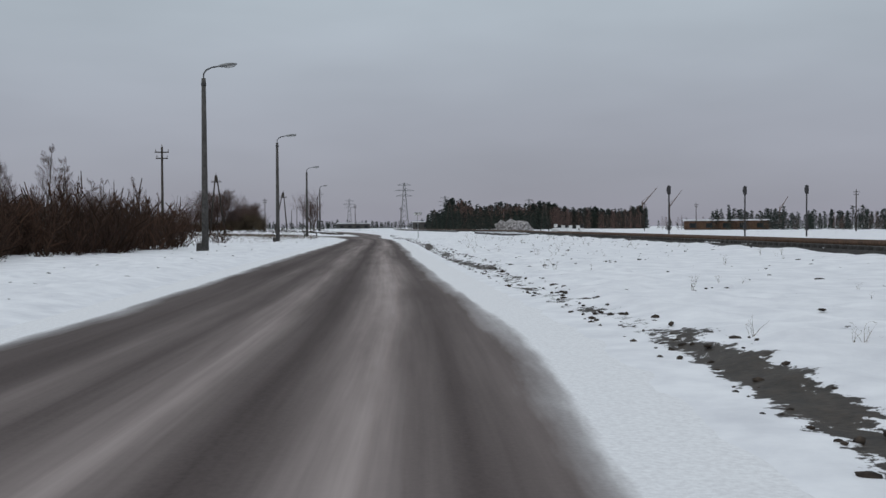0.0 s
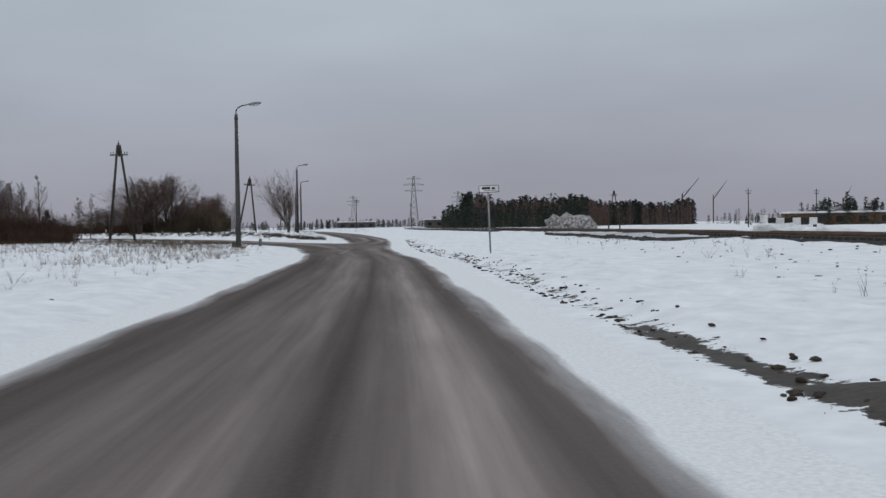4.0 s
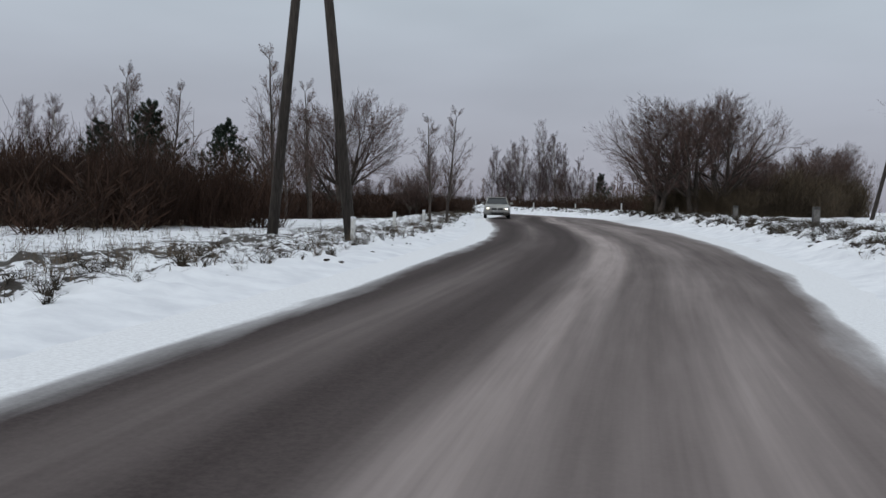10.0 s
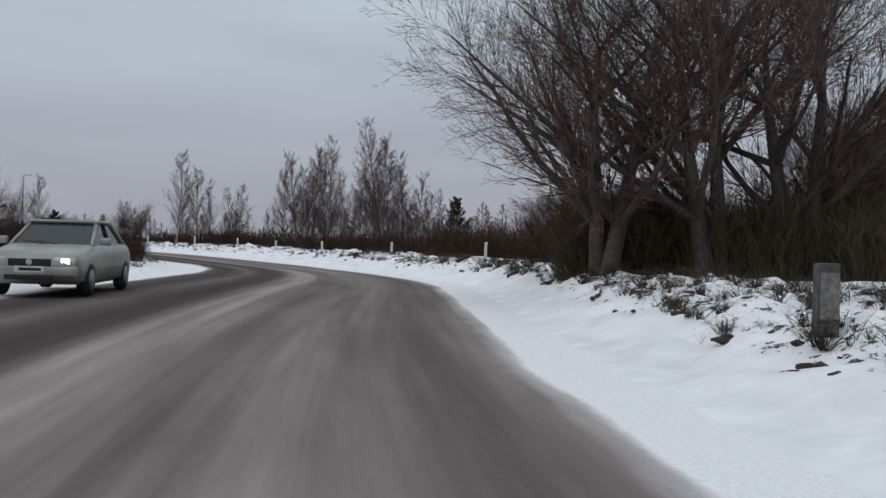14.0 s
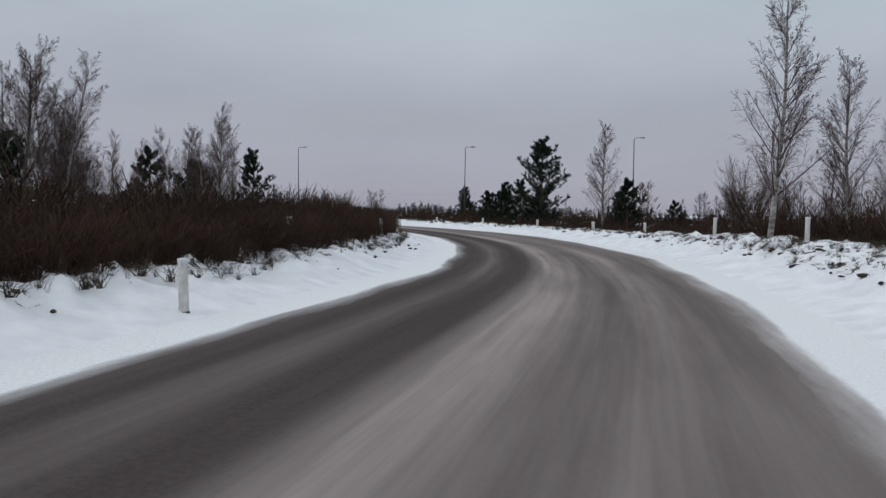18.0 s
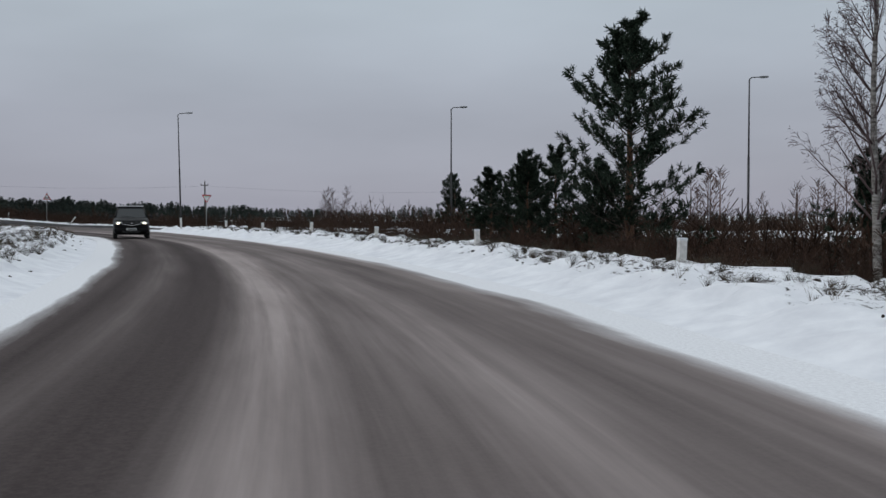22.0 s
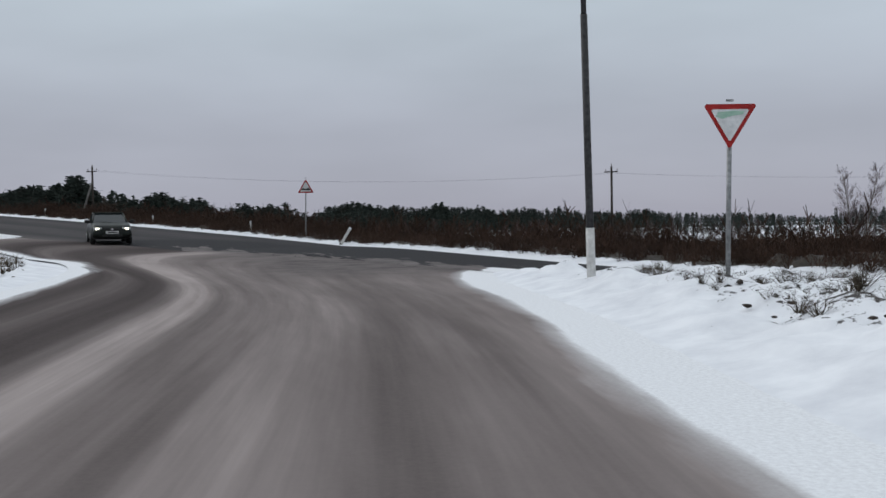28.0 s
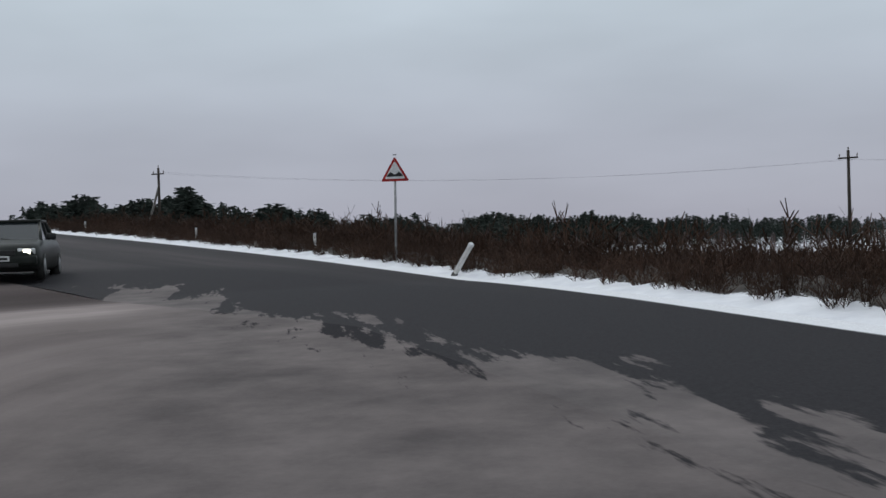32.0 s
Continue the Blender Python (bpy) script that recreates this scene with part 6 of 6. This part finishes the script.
    add_box(bm, (w * 0.86, 0.06, 0.13), pose(0, f + 0.015, hood - 0.24), 0.02)
    grille = part("grille", bm, TRIM_BLACK, root)
    if chrome:
        for x, ang in ((-0.26, 12), (0.26, -12)):
            bm = bmesh.new()
            add_box(bm, (0.50, 0.03, 0.03), pose(x, f - 0.02, hood - 0.30, 0, ang), 0.01)
            part("chrome_strip", bm, CHROME, grille)
    bm = bmesh.new()
    add_tube(bm, (0, f - 0.03, hood - 0.23), (0, f, hood - 0.23), 0.055, 0.055, 12)
    part("badge", bm, CHROME, grille, "plain round badge")
    bm = bmesh.new()
    add_box(bm, (width * 0.93, 0.20, 0.20), pose(0, f + 0.09, 0.46), 0.05)
    bumper = part("bumper", bm, paint, root, "", True)
    bm = bmesh.new()
    add_box(bm, (w * 1.0, 0.05, 0.09), pose(0, f - 0.005, 0.36), 0.02)
    part("air_intake", bm, TRIM_BLACK, bumper)
    bm = bmesh.new()
    add_box(bm, (0.50, 0.015, 0.11), pose(0, f - 0.022, 0.50), 0.004)
    plate = part("number_plate", bm, PLATE, bumper)
    bm = bmesh.new()
    add_box(bm, (0.38, 0.006, 0.05), pose(0.02, f - 0.034, 0.50))
    part("bar", bm, TRIM_BLACK, plate)
    for s in (-1, 1):
        bm = bmesh.new()
        add_box(bm, (0.20, 0.08, 0.20), pose(s * w * 0.74, b - 0.02, belt - 0.26), 0.03)
        part("tail_lamp", bm, SIGN_RED, root)
        bm = bmesh.new()
        add_tube(bm, (s * 0.12, screen - 0.06, belt - 0.005), (s * 0.12 - 0.42, screen + 0.10, belt + 0.06), 0.011, 0.008, 6)
        part("wiper", bm, TRIM_BLACK, root)
    return root


car = make_car("silver hatchback with lit headlamps, driving on the icy road", PAINT_SILVER, 1.71, 4.4, 1.40, 0.86, 0.94, -0.95, -0.15, 0.95, 1.65)
car.matrix_basis = pose(-57.3, 184.0, 0.06, 0, 0, 36)
car = make_car("black people carrier with snow on its roof and lit headlamps", PAINT_DARK, 1.80, 4.4, 1.66, 1.02, 1.10, -1.15, -0.35, 1.70, 2.0, True, True, True)
car.matrix_basis = pose(-176.6, 231.7, 0.06, 0, 0, 87)
car = make_car("dark green saloon with lit headlamps, turning at the junction", PAINT_GREEN, 1.68, 4.3, 1.38, 0.86, 0.92, -0.95, -0.10, 0.80, 1.35, True)
car.matrix_basis = pose(-226.6, 219.2, 0.62, 0, 0, 113)


# ---------------------------------------------------------------- beyond the railway
def mound(name, x, y, w, h, label, mat):
    rg = random.Random(int(w * 10))
    ob = empty(name, label, "mound", at=pose(x, y, gz(x, y) - 0.1))
    b = bmesh.new()
    bmesh.ops.create_icosphere(b, subdivisions=4, radius=1)
    for v in b.verts:
        k = 1 + 0.22 * math.sin(v.co.x * 5 + w) * math.sin(v.co.y * 4.3 + v.co.z * 3) + 0.10 * math.sin(v.co.x * 13 + v.co.z * 9) + rg.uniform(-0.08, 0.08)
        v.co = Vector((v.co.x * w * k, v.co.y * w * 0.6 * k, max(v.co.z, -0.15) * h * k))
    part("mass", b, mat, ob, "", True)
    return ob


mound("snow_mound", 12.6, 106.5, 3.1, 0.75, "low snow-covered mound behind the buffer boards", SNOW_CAP)
mound("rubble_heap", 11.0, 210.8, 4.0, 2.4, "grey rubble heap dusted with snow", RUBBLE)
bs = empty("buffer_boards", "black and white striped buffer boards on a snowy mound", "buffer stop")
bs.matrix_basis = pose(12.6, 106.0, gz(12.6, 106.5) + 0.48, 0, 0, -8)
for k in range(8):
    bm = bmesh.new()
    add_box(bm, (0.38, 0.08, 0.36), pose(-1.4 + 0.4 * k, 0, 0.32 + (0.14 if k in (0, 7) else 0)), 0.01)
    part("panel", bm, SIGN_BLACK if k % 2 else SIGN_WHITE, bs)
for x in (-1.1, 1.1):
    bm = bmesh.new()
    add_box(bm, (0.16, 0.16, 1.0), pose(x, 0.12, -0.15), 0.01)
    part("post", bm, CONCRETE_DARK, bs)


def pylon():
    root = empty("transmission_tower", "far steel lattice power pylon", "pylon")
    segs = []
    h, lv = 26.0, 9
    for k in range(lv):
        z0, z1 = h * k / lv, h * (k + 1) / lv
        w0, w1 = 2.6 * (1 - 0.86 * (k / lv) ** 0.8), 2.6 * (1 - 0.86 * ((k + 1) / lv) ** 0.8)
        c0, c1 = [(-w0, -w0, z0), (w0, -w0, z0), (w0, w0, z0), (-w0, w0, z0)], [(-w1, -w1, z1), (w1, -w1, z1), (w1, w1, z1), (-w1, w1, z1)]
        for i in range(4):
            segs.append((*c0[i], *c1[i], 0.10, 0.10))
            segs.append((*c0[i], *c1[(i + 1) % 4], 0.06, 0.06))
            segs.append((*c0[(i + 1) % 4], *c1[i], 0.06, 0.06))
    v, f = tubes_np(segs, 4)
    part_mesh("lattice", mesh_np("lattice", v, f, STEEL), root)
    for z, w in ((18.5, 4.6), (21.5, 5.4), (24.5, 3.8)):
        v, f = tubes_np([(-w, 0, z, w, 0, z, 0.14, 0.14), (-w, 0, z, 0, 0, z + 1.3, 0.07, 0.07), (w, 0, z, 0, 0, z + 1.3, 0.07, 0.07)], 4)
        part_mesh("crossarm", mesh_np("crossarm", v, f, STEEL), root)
    return root


py = pylon()
py.matrix_basis = pose(-33.0, 560.0, 0, 0, 0, 10)
for x, y, k in ((-12, 640, 0.8), (40, 620, 0.7), (-80, 700, 0.8)):
    t = copy_thing(py, Matrix())
    t.matrix_basis = pose(x, y, 0, 0, 0, 10) @ Matrix.Scale(k, 4)


def crane(x, y, h, turn):
    root = empty("tower_crane", "far crane with a slanting jib on the horizon", "crane", at=pose(x, y, 0, 0, 0, turn))
    v, f = tubes_np([(0, 0, 0, 0, 0, h, 0.35, 0.3)], 4)
    part_mesh("mast", mesh_np("mast", v, f, RUST), root)
    v, f = tubes_np([(0, 0, h * 0.85, h * 0.55, 0, h * 1.5, 0.25, 0.12), (0, 0, h, h * 0.3, 0, h * 1.2, 0.06, 0.06)], 4)
    part_mesh("jib", mesh_np("jib", v, f, RUST), root)
    return root


crane(92, 520, 14, 0)
crane(106, 520, 13, 20)
crane(43, 560, 11, 160)
crane(150, 480, 10, 30)


def far_building(x, y, w, d, h, turn, wall, label):
    root = empty("far_building", label, "building", at=pose(x, y, -0.2, 0, 0, turn))
    bm = bmesh.new()
    add_box(bm, (w, d, h), pose(0, 0, h / 2), 0.05)
    part("wall", bm, wall, root)
    bm = bmesh.new()
    add_box(bm, (w + 0.6, d + 0.6, 0.35), pose(0, 0, h + 0.15), 0.05)
    part("roof", bm, SNOW_CAP, root)
    n = max(2, int(w / 3.5))
    for k in range(n):
        bm = bmesh.new()
        add_box(bm, (1.5, 0.12, 1.1), pose(-w / 2 + (k + 0.5) * w / n, -d / 2 - 0.03, h * 0.55), 0.02)
        part("window", bm, GLASS, root)
    return root


far_building(-48, 440, 14, 10, 3.0, 8, CONCRETE_DARK, "low grey far building with a snowy roof")
far_building(-10, 460, 26, 10, 3.6, 5, CONCRETE_DARK, "low dark far building with a snowy roof")
far_building(66, 250, 20, 8, 2.6, -12, RUST, "low brown far building beyond the railway")


# ---------------------------------------------------------------- wires
def wire(a, b, sag):
    pts = [np.array(a) * (1 - t) + np.array(b) * t - np.array([0, 0, sag * 4 * t * (1 - t)]) for t in np.linspace(0, 1, 13)]
    segs = [(*p, *q, 0.004, 0.004) for p, q in zip(pts[:-1], pts[1:])]
    v, f = tubes_np(segs, 3)
    return tagged(new("overhead_wire", mesh_np("overhead_wire", v, f, STEEL_DARK)), "thin dark overhead wire between line poles", "wire", "overhead wires")


for o in (-0.5, 0.5):
    wire((-272.7, 248.4 + o, 5.7), (-272.3, 202.1 + o, 6.6), 0.9)
    wire((-272.7, 248.4 + o, 5.7), (-262.0, 300.0 + o, 5.7), 0.9)
